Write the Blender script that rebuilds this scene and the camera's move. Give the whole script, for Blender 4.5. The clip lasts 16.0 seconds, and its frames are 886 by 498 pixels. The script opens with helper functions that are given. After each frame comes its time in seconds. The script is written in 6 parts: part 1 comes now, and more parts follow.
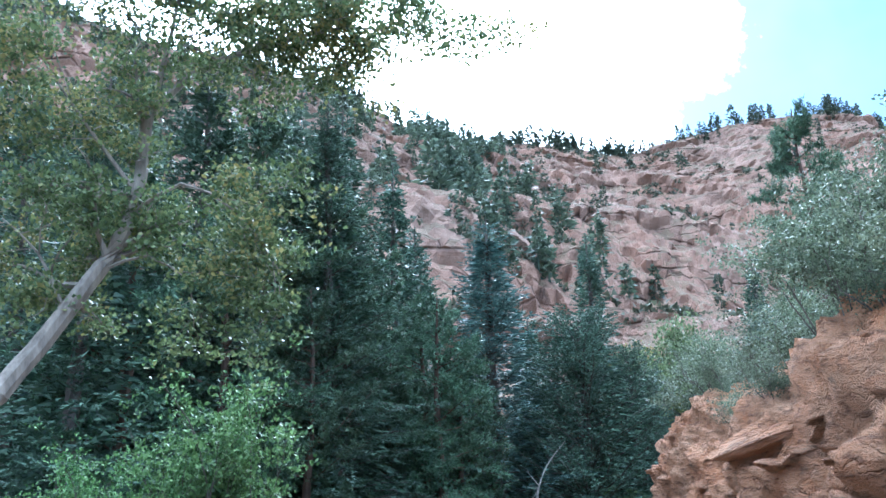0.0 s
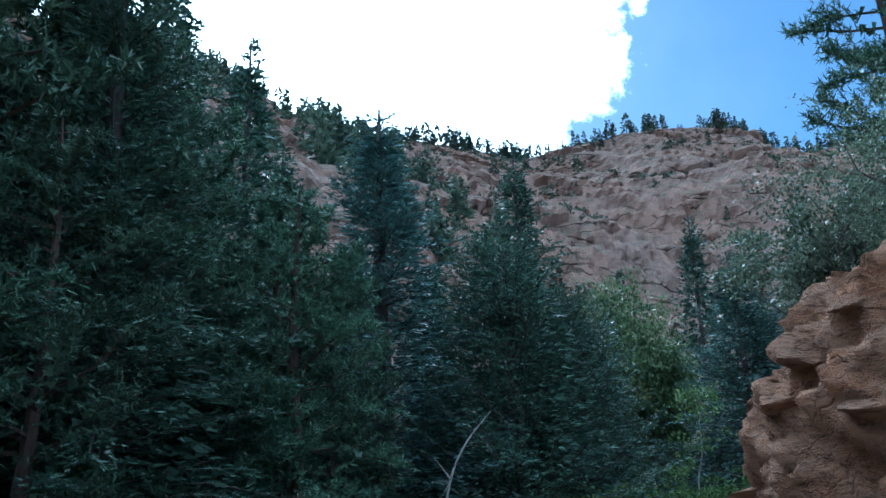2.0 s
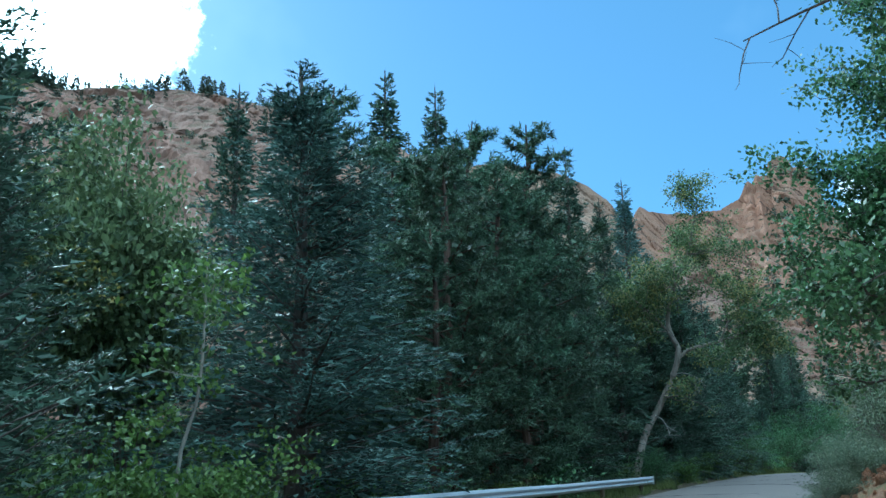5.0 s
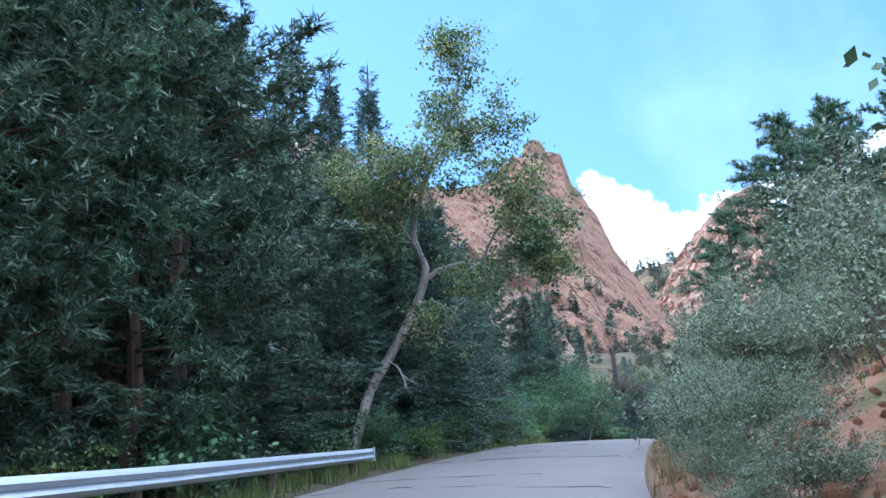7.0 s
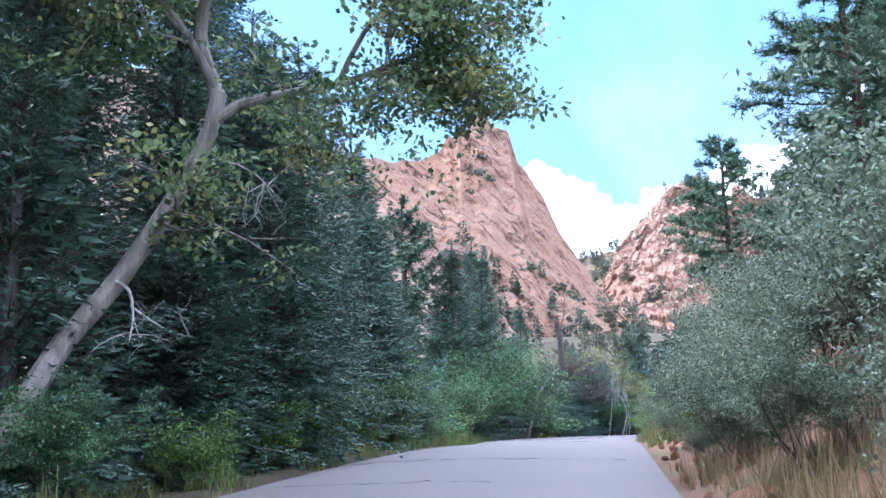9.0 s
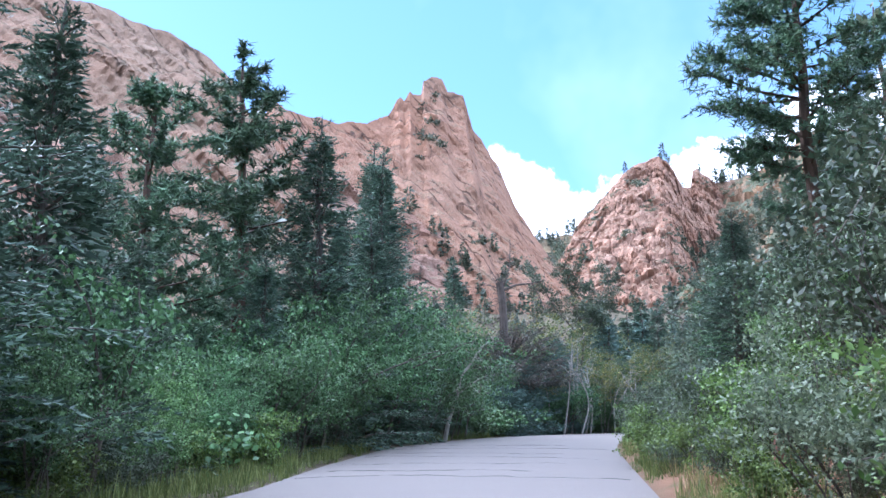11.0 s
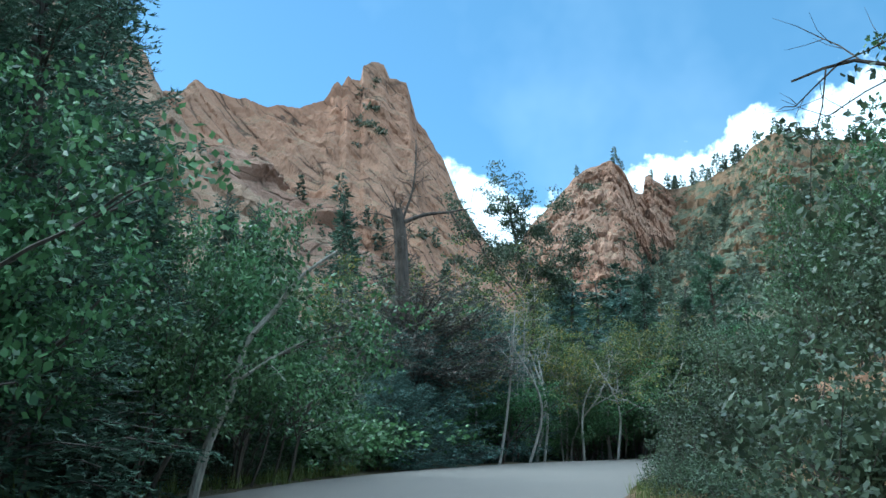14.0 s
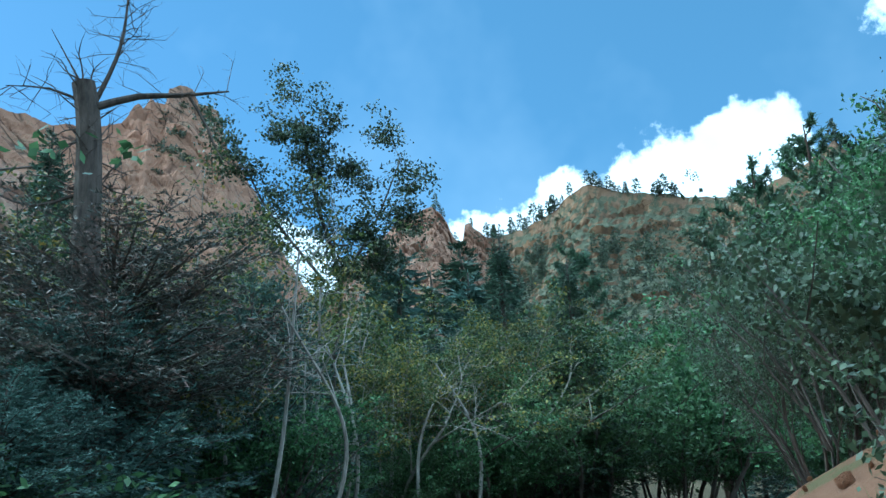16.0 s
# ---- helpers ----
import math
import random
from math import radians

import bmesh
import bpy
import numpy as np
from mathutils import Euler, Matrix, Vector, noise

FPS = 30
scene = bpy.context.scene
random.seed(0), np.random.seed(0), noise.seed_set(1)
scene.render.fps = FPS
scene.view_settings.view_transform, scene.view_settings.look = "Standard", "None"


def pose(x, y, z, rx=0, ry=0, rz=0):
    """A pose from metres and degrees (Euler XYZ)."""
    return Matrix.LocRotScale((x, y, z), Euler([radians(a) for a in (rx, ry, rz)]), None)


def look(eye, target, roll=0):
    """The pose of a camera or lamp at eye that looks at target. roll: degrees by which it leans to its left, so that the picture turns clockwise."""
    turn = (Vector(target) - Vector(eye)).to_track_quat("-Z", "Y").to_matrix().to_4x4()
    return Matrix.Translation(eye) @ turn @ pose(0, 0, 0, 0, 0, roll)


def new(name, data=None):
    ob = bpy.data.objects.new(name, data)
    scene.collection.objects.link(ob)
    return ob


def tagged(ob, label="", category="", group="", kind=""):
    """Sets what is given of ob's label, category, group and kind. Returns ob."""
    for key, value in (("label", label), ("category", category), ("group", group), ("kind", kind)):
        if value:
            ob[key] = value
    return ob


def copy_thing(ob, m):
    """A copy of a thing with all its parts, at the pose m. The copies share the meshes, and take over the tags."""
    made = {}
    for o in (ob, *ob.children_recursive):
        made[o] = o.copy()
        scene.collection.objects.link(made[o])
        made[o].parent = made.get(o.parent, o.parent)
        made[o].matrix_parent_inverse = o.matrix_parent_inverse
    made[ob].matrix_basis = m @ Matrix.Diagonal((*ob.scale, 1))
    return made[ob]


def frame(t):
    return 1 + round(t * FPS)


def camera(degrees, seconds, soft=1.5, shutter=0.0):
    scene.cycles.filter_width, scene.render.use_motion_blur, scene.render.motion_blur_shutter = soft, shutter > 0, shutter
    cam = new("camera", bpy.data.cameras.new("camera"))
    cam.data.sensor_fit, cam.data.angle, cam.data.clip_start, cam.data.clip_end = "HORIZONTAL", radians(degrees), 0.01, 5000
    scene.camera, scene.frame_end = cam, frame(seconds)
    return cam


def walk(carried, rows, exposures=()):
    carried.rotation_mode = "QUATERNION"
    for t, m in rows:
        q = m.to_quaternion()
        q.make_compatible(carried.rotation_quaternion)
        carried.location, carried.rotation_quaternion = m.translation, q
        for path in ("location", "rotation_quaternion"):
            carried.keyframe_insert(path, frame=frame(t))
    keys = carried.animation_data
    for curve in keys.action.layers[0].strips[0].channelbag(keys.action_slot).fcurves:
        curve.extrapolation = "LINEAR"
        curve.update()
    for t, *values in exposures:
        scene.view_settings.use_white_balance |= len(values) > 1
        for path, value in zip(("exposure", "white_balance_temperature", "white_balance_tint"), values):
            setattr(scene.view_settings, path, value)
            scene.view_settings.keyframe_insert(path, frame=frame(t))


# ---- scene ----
from mathutils.bvhtree import BVHTree
cam = camera(56.3, 16.0)
PATH = [
    (0, (0.938, 1.714, 1.349), (0.908, 3.628, 1.93), -1.8),
    (0.5, (0.916, 5.01, 1.19), (0.896, 6.921, 1.779), -1.5),
    (1, (0.919, 8.057, 1.108), (0.928, 9.97, 1.692), -1.6),
    (1.5, (1.023, 11.44, 1.071), (1.101, 13.348, 1.666), -1.6),
    (2, (1.308, 14.782, 1.038), (1.541, 16.676, 1.637), -2.5),
    (2.5, (1.816, 17.985, 0.988), (2.156, 19.863, 1.583), -3.4),
    (3, (2.547, 20.991, 0.985), (3.023, 22.844, 1.571), -4.4),
    (3.5, (3.589, 23.889, 0.988), (4.186, 25.71, 1.559), -4.2),
    (4, (5.055, 26.675, 1.012), (5.846, 28.423, 1.574), -3.2),
    (4.5, (6.741, 29.268, 1.057), (7.748, 30.909, 1.6), -1.8),
    (5, (8.744, 31.751, 1.121), (9.972, 33.239, 1.65), -1.9),
    (5.2, (9.703, 32.772, 1.178), (11.028, 34.178, 1.694), -1.8),
    (7.3, (22.99, 41.295, 0.865), (24.622, 42.361, 1.312), -2.9),
    (7.5, (24.248, 41.965, 0.917), (25.887, 43.024, 1.355), -2.8),
    (8, (27.809, 43.723, 1.084), (29.478, 44.737, 1.515), -2.8),
    (8.5, (31.374, 45.336, 1.174), (33.07, 46.31, 1.592), -2.7),
    (9, (35.151, 46.895, 1.303), (36.851, 47.864, 1.717), -1.7),
    (9.2, (36.744, 47.555, 1.359), (38.445, 48.524, 1.769), -1.3),
    (11.3, (57.328, 54.808, 1.873), (59.097, 55.668, 2.235), -0.6),
    (11.5, (58.693, 55.249, 1.86), (60.473, 56.086, 2.226), -0.8),
    (12, (62.233, 56.368, 1.847), (64.04, 57.143, 2.209), -1.0),
    (12.5, (66.163, 57.61, 1.796), (67.979, 58.372, 2.143), -1.1),
    (13, (69.831, 58.783, 1.711), (71.647, 59.565, 2.013), -0.8),
    (13.5, (73.627, 59.994, 1.696), (75.438, 60.77, 2.041), -0.8),
    (14, (77.229, 61.049, 1.632), (79.031, 61.821, 2.029), -0.5),
    (14.5, (80.982, 62.179, 1.613), (82.79, 62.878, 2.107), -0.7),
    (15, (84.428, 63.225, 1.542), (86.272, 63.805, 2.056), -1.7),
    (15.5, (88.226, 64.298, 1.465), (90.109, 64.732, 1.98), -2.8),
    (16, (91.936, 65.156, 1.403), (93.839, 65.505, 1.911), -2.6),
]
EXPOSURES = [(0, 1.4, 4700, 4), (0.5, 1.5, 4650, 4), (1.0, 0.95, 4600, 2), (1.5, 0.5, 4500, 0), (1.8, 0.1, 4350, -3), (2.25, 0.2, 4300, -4), (2.5, 1.55, 4250, 5), (3.0, 1.25, 4100, 9), (3.5, 0.7, 4300, -2), (4.0, 0.2, 4400, -11), (5.0, 0.45, 4550, -13), (7.5, 1.45, 4900, 16), (9.0, 1.7, 5000, 19), (11.5, 1.3, 4950, 14), (12.0, 1.25, 4900, 10), (13.0, 1.55, 4850, 13), (13.5, 1.05, 5000, -4), (14.0, 0.6, 4850, -10), (16.0, 0.4, 4550, -13)]
walk(cam, [(t, look(eye, target, roll)) for t, eye, target, roll in PATH], EXPOSURES)

# ---------------------------------------------------------------- world, sun
SUN_BEARING, SUN_HEIGHT = 8.0, 33.0


def heading(bearing, height):
    b, h = radians(bearing), radians(height)
    return Vector((math.sin(b) * math.cos(h), math.cos(b) * math.cos(h), math.sin(h)))


class Nodes:
    """Small helper to write node trees in a few words."""

    def __init__(self, tree):
        self.tree = tree
        tree.nodes.clear()

    def add(self, kind, **values):
        node = self.tree.nodes.new(kind)
        for key, value in values.items():
            slot = node.inputs[int(key[1:])] if key[0] == "i" and key[1:].isdigit() else node.inputs[key.replace("_", " ")]
            if isinstance(value, bpy.types.NodeSocket):
                self.tree.links.new(value, slot)
            else:
                slot.default_value = value
        return node

    def vector_math(self, op, a, b):
        node = self.tree.nodes.new("ShaderNodeVectorMath")
        node.operation = op
        for slot, value in ((node.inputs[0], a), (node.inputs["Scale"] if op == "SCALE" else node.inputs[1], b)):
            if isinstance(value, bpy.types.NodeSocket):
                self.tree.links.new(value, slot)
            else:
                slot.default_value = value
        return node.outputs["Value"] if op in ("DISTANCE", "DOT_PRODUCT") else node.outputs[0]

    def span(self, fac, low, high, smooth=False):
        """fac, drawn out from low..high to 0..1."""
        node = self.add("ShaderNodeMapRange", i0=fac, i1=low, i2=high)
        node.interpolation_type = "SMOOTHSTEP" if smooth else "LINEAR"
        return node.outputs[0]

    def math(self, op, a, b=0.0, clamp=False):
        node = self.tree.nodes.new("ShaderNodeMath")
        node.operation, node.use_clamp = op, clamp
        for slot, value in zip(node.inputs, (a, b)):
            if isinstance(value, bpy.types.NodeSocket):
                self.tree.links.new(value, slot)
            else:
                slot.default_value = value
        return node.outputs[0]

    def ramp(self, fac, *stops):
        node = self.add("ShaderNodeValToRGB", i0=fac)
        ramp = node.color_ramp
        while len(ramp.elements) < len(stops):
            ramp.elements.new(0.5)
        for element, (place, colour) in zip(ramp.elements, stops):
            element.position = place
            element.color = (*colour, 1) if len(colour) == 3 else colour
        return node.outputs[0]

    def mix(self, fac, a, b, blend="MIX"):
        node = self.tree.nodes.new("ShaderNodeMix")
        node.data_type, node.blend_type = "RGBA", blend
        for slot, value in ((node.inputs[0], fac), (node.inputs[6], a), (node.inputs[7], b)):
            if isinstance(value, bpy.types.NodeSocket):
                self.tree.links.new(value, slot)
            else:
                slot.default_value = value if not isinstance(value, tuple) or len(value) == 4 else (*value, 1)
        return node.outputs[2]

    def noise(self, vector, scale, detail=4.0, rough=0.55):
        return self.add("ShaderNodeTexNoise", Vector=vector, Scale=scale, Detail=detail, Roughness=rough).outputs[0]


world = bpy.data.worlds.new("sky")
scene.world = world
world.use_nodes = True
n = Nodes(world.node_tree)
way = n.add("ShaderNodeTexCoord").outputs["Generated"]
clear = n.add("ShaderNodeTexSky")
clear.sky_type, clear.sun_disc = "NISHITA", False
clear.sun_elevation, clear.sun_rotation = radians(SUN_HEIGHT), radians(SUN_BEARING)
clear.air_density, clear.dust_density, clear.ozone_density = 1.0, 0.4, 2.0
sky = clear.outputs[0]
puff = n.noise(way, 7.0, 8.0, 0.6)
shred = n.noise(way, 21.0, 6.0, 0.6)
wisp = n.noise(way, 2.2, 5.0, 0.6)
# banks of cumulus: bearing, height and half width in degrees
BRIGHT = [(-3, 40, 24), (-27, 35, 22), (2.5, 27, 14)]
# the banks at 170, 215 and -75 lie out of view, added as fill
BANKS = [(69, 9.5, 7), (75, 10.3, 5), (80, 11.5, 4), (84.5, 13.3, 4.6), (89.5, 15.2, 4.6), (94.5, 16.8, 4.6), (100.5, 18.2, 4.6), (114, 28, 5), (170, 25, 14), (215, 20, 16), (-75, 28, 16)]


def bank(spots, ragged=1.5):
    cover = None
    for bearing, height, half in spots:
        away = n.vector_math("DISTANCE", way, heading(bearing, height))
        near = n.math("SUBTRACT", 1.0, n.math("DIVIDE", away, 2 * math.sin(radians(half) / 2)))
        cover = near if cover is None else n.math("MAXIMUM", cover, near)
    edge = n.math("ADD", n.math("MULTIPLY", cover, 1.6), n.math("MULTIPLY", n.math("SUBTRACT", puff, 0.5), 2.0))
    edge = n.math("ADD", edge, n.math("MULTIPLY", n.math("SUBTRACT", shred, 0.5), ragged))
    return n.span(edge, 0.02, 0.28, True)


height = n.add("ShaderNodeSeparateXYZ", Vector=way).outputs[2]
# bright cloud layer above the view, added to fill the shade below
fill_deck = n.math("MULTIPLY", n.span(n.noise(way, 2.6, 7.0, 0.6), 0.36, 0.54, True), n.span(height, 0.60, 0.72, True))
veil = n.math("MULTIPLY", n.span(wisp, 0.52, 0.8), 0.13)
cloud = n.math("MAXIMUM", bank(BANKS), veil)
tint = n.ramp(n.noise(way, 3.0, 6.0), (0.3, (0.70, 0.74, 0.80)), (0.6, (1.0, 1.0, 1.0)))
sky = n.mix(cloud, n.mix(0.5, n.mix(1.0, sky, (1.06, 1.12, 1.28), "MULTIPLY"), (1.95, 3.35, 4.3)), n.mix(1.0, tint, (14.0, 14.0, 14.0), "MULTIPLY"))
sky = n.mix(fill_deck, sky, n.mix(1.0, tint, (30.0, 30.0, 29.5), "MULTIPLY"))
sky = n.mix(bank(BRIGHT, 0.6), sky, n.mix(1.0, tint, (62.0, 60.0, 57.0), "MULTIPLY"))
back = n.add("ShaderNodeBackground", Color=sky, Strength=0.10)
n.add("ShaderNodeOutputWorld", Surface=back.outputs[0])

sun = new("sun", bpy.data.lights.new("sun", "SUN"))
sun.data.energy, sun.data.angle, sun.data.color = 1.2, radians(14), (1.0, 0.93, 0.84)
sun.matrix_basis = look(heading(SUN_BEARING, SUN_HEIGHT) * 50, (0, 0, 0))

# ---------------------------------------------------------------- materials


def material(name):
    m = bpy.data.materials.new(name)
    m.use_nodes = True
    return m, Nodes(m.node_tree)


def finish(n, colour, rough, bump=None, strength=0.3, distance=0.05, translucent=0.0, specular=0.3, metal=0.0):
    shader = n.add("ShaderNodeBsdfPrincipled", Base_Color=colour, Roughness=rough, Metallic=metal)
    shader.inputs["Specular IOR Level"].default_value = specular
    if bump is not None:
        bumped = n.add("ShaderNodeBump", Height=bump, Strength=strength, Distance=distance)
        n.tree.links.new(bumped.outputs[0], shader.inputs["Normal"])
    out = shader.outputs[0]
    if translucent:
        glow = n.add("ShaderNodeBsdfTranslucent", Color=colour)
        out = n.add("ShaderNodeMixShader", i0=translucent, i1=out, i2=glow.outputs[0]).outputs[0]
    n.add("ShaderNodeOutputMaterial", Surface=out)


def leaf_material(name, dark, light, rare=None, translucent=0.32, rough=0.42):
    m, n = material(name)
    island = n.add("ShaderNodeNewGeometry").outputs["Random Per Island"]
    whole = n.add("ShaderNodeObjectInfo").outputs["Random"]
    place = n.add("ShaderNodeTexCoord").outputs["Object"]
    patch = n.noise(place, 0.6, 3.0)
    fac = n.math("ADD", n.math("MULTIPLY", island, 0.75), n.math("MULTIPLY", n.math("SUBTRACT", patch, 0.5), 0.9), True)
    colour = n.mix(fac, tuple(0.62 * q for q in dark), tuple(1.3 * q for q in light))
    if rare:
        some = n.span(n.math("ADD", n.math("MULTIPLY", n.noise(place, 0.5, 2.0), 0.7), n.math("MULTIPLY", island, 0.3)), 0.55, 0.68)
        colour = n.mix(some, colour, rare)
    value = n.add("ShaderNodeHueSaturation", Hue=n.math("ADD", 0.485, n.math("MULTIPLY", whole, 0.03)),
                  Saturation=1.0, Value=n.math("ADD", 0.8, n.math("MULTIPLY", whole, 0.45)), Color=colour)
    finish(n, value.outputs[0], rough, translucent=translucent, specular=0.32)
    return m


def bark_material(name, dark, light, scale=6.0, rough=0.9):
    m, n = material(name)
    place = n.add("ShaderNodeTexCoord").outputs["Object"]
    long = n.add("ShaderNodeMapping", Vector=place, Scale=(1, 1, 0.22)).outputs[0]
    grain = n.noise(long, scale, 8.0, 0.65)
    blotch = n.noise(place, 1.3, 4.0)
    colour = n.mix(n.span(n.math("ADD", n.math("MULTIPLY", grain, 0.7), n.math("MULTIPLY", blotch, 0.3)), 0.35, 0.65), dark, light)
    finish(n, colour, rough, grain, 0.8, 0.03)
    return m


def rock_material(name, base, pale, dark, scale=0.06, green=0.0, line=(1, 0, 0), face=(0, -1, 0), stretch=0.3, cracked=0.75, grown=0.6, streak=0.65, cover=(0.088, 0.080, 0.042), relief=1.0):
    """Weathered granite: broad blotches, beds that run along a line, fine grain, and cracks whose shade is coloured in
    as dark seams.
    """
    m, n = material(name)
    place = n.add("ShaderNodeTexCoord").outputs["Object"]
    e1 = Vector(line).normalized()
    e2 = Vector(face).cross(e1).normalized()
    e3 = e1.cross(e2)
    parts = [n.vector_math("DOT_PRODUCT", place, e) for e in (e1 * stretch, e2, e3)]
    bed = n.add("ShaderNodeCombineXYZ", X=parts[0], Y=parts[1], Z=parts[2]).outputs[0]
    broad = n.noise(place, scale, 5.0, 0.6)
    band = n.noise(bed, scale * 5, 8.0, 0.65)
    fine = n.noise(place, scale * 30, 8.0, 0.7)
    warped = n.vector_math("ADD", bed, n.vector_math("SCALE", n.add("ShaderNodeTexNoise", Vector=bed, Scale=scale * 4, Detail=4.0).outputs["Color"], 0.7 / (scale * 30)))
    cells = n.add("ShaderNodeTexVoronoi", Vector=warped, Scale=scale * 6)
    cells.feature = "DISTANCE_TO_EDGE"
    seam = n.math("SUBTRACT", 1.0, n.span(cells.outputs["Distance"], 0.0, 0.07))
    seam = n.math("MULTIPLY", seam, n.span(n.noise(place, scale * 3, 3.0), 0.42, 0.6))
    colour = n.mix(n.span(broad, 0.35, 0.68), base, pale)
    colour = n.mix(n.math("MULTIPLY", n.span(band, 0.5, 0.7), streak), colour, dark)
    colour = n.mix(n.math("MULTIPLY", n.span(fine, 0.35, 0.7), 0.5), colour, n.mix(0.5, dark, base))
    colour = n.mix(n.math("MULTIPLY", seam, cracked), colour, n.mix(0.7, dark, (0.03, 0.022, 0.018)))
    if green:
        up = n.add("ShaderNodeSeparateXYZ", Vector=n.add("ShaderNodeNewGeometry").outputs["Normal"]).outputs[2]
        moss = n.math("MULTIPLY", n.span(n.math("ADD", up, n.math("MULTIPLY", n.math("SUBTRACT", n.noise(place, scale * 6, 5.0), 0.5), 1.4)), grown, grown + 0.25), green)
        colour = n.mix(moss, colour, cover)
    height = n.math("SUBTRACT", n.math("ADD", n.math("MULTIPLY", band, 0.6), n.math("MULTIPLY", fine, 0.4)), n.math("MULTIPLY", seam, 0.5))
    finish(n, colour, 0.92, height, relief, 0.05 / scale, specular=0.2)
    return m


SPRUCE = leaf_material("blue_spruce_needles", (0.056, 0.102, 0.086), (0.160, 0.250, 0.212), translucent=0.15)
FIR = leaf_material("fir_needles", (0.042, 0.078, 0.050), (0.120, 0.180, 0.118), translucent=0.15)
PINE = leaf_material("pine_needles", (0.046, 0.088, 0.050), (0.128, 0.190, 0.105), translucent=0.2)
OAK = leaf_material("oak_leaves", (0.048, 0.097, 0.037), (0.135, 0.232, 0.092), translucent=0.28)
BRIGHT_OAK = leaf_material("young_oak_leaves", (0.060, 0.125, 0.035), (0.190, 0.285, 0.105), translucent=0.3)
WILLOW = leaf_material("willow_leaves", (0.100, 0.150, 0.058), (0.230, 0.290, 0.130), translucent=0.3)
COTTON = leaf_material("cottonwood_leaves", (0.072, 0.112, 0.042), (0.190, 0.240, 0.100), (0.26, 0.23, 0.08), translucent=0.4)
ASPEN = leaf_material("aspen_leaves", (0.070, 0.105, 0.035), (0.150, 0.195, 0.070), (0.34, 0.27, 0.06))
SILVER = leaf_material("mahogany_leaves", (0.085, 0.115, 0.062), (0.200, 0.235, 0.145))
LIME = leaf_material("sumac_leaves", (0.075, 0.125, 0.028), (0.165, 0.235, 0.060))
STRAW = leaf_material("dry_grass_blades", (0.22, 0.17, 0.075), (0.42, 0.34, 0.17))
GRASS = leaf_material("grass_blades", (0.09, 0.12, 0.03), (0.20, 0.21, 0.07))
# greyed foliage: the haze of distance is put into its colour
FAR_GREEN = leaf_material("distant_needles", (0.060, 0.082, 0.056), (0.120, 0.145, 0.092))
SCRUB = leaf_material("dry_scrub_leaves", (0.070, 0.084, 0.050), (0.150, 0.160, 0.100))
DUSKY = leaf_material("grey_green_leaves", (0.042, 0.064, 0.034), (0.104, 0.134, 0.076), translucent=0.25)
BROWN = leaf_material("dead_needles", (0.050, 0.062, 0.050), (0.150, 0.160, 0.125), (0.26, 0.17, 0.13), translucent=0.15)
BARK = bark_material("grey_bark", (0.035, 0.028, 0.024), (0.16, 0.135, 0.115))
PINE_BARK = bark_material("pine_bark", (0.035, 0.024, 0.018), (0.135, 0.085, 0.060))
WORN_BARK = bark_material("cottonwood_bark", (0.085, 0.07, 0.058), (0.34, 0.295, 0.245), 7.0)
PALE_BARK = bark_material("pale_bark", (0.10, 0.09, 0.075), (0.42, 0.39, 0.33), 9.0)
GREY_WOOD = bark_material("weathered_snag", (0.034, 0.027, 0.023), (0.14, 0.112, 0.092), 8.0)
DEAD_WOOD = bark_material("dead_wood", (0.16, 0.14, 0.12), (0.50, 0.47, 0.43), 8.0)
CLIFF = rock_material("red_granite", (0.34, 0.190, 0.130), (0.39, 0.262, 0.200), (0.15, 0.095, 0.072), 0.035, 0.55, cracked=0.8, streak=0.6, grown=0.55)
WOODED = rock_material("wooded_slope", (0.27, 0.150, 0.068), (0.195, 0.130, 0.088), (0.115, 0.082, 0.058), 0.045, 0.6, cracked=0.6, grown=0.38, streak=0.65)
MESA = rock_material("scrubby_slope", (0.25, 0.145, 0.075), (0.20, 0.135, 0.092), (0.11, 0.080, 0.058), 0.045, 0.9, cracked=0.6, grown=0.16, streak=0.6, cover=(0.070, 0.082, 0.050))
HILL = rock_material("brown_granite", (0.31, 0.165, 0.105), (0.37, 0.235, 0.165), (0.145, 0.085, 0.062), 0.035, 0.4, cracked=0.75, streak=0.4, grown=0.6, relief=0.75)
PALE_SLAB = rock_material("pale_granite", (0.30, 0.182, 0.118), (0.345, 0.245, 0.172), (0.14, 0.092, 0.065), 0.035, 0.4, (0.31, -0.70, -0.95), (-0.75, -0.55, 0.35), 0.22, 0.7, streak=0.4)
SLAB = rock_material("tilted_granite", (0.300, 0.156, 0.095), (0.330, 0.195, 0.128), (0.125, 0.070, 0.048), 0.035, 0.4, (0.31, -0.70, -0.95), (-0.75, -0.55, 0.35), 0.22, 0.95, streak=0.36, relief=0.7)
BOULDER, n = material("orange_granite")
place = n.add("ShaderNodeTexCoord").outputs["Object"]
beds = n.add("ShaderNodeMapping", Vector=place, Rotation=(0.1, 0.2, 0), Scale=(1, 1, 3.2)).outputs[0]
lump, crumb, grit = n.noise(place, 1.1, 5.0, 0.6), n.noise(beds, 4.0, 9.0, 0.72), n.noise(place, 30.0, 6.0, 0.7)
colour = n.mix(n.span(lump, 0.35, 0.65), (0.54, 0.225, 0.10), (0.60, 0.325, 0.185))
# crevice shade put into the colour, as the bumps alone show little
colour = n.mix(n.math("MULTIPLY", n.span(crumb, 0.50, 0.62), 0.8), colour, (0.13, 0.052, 0.03))
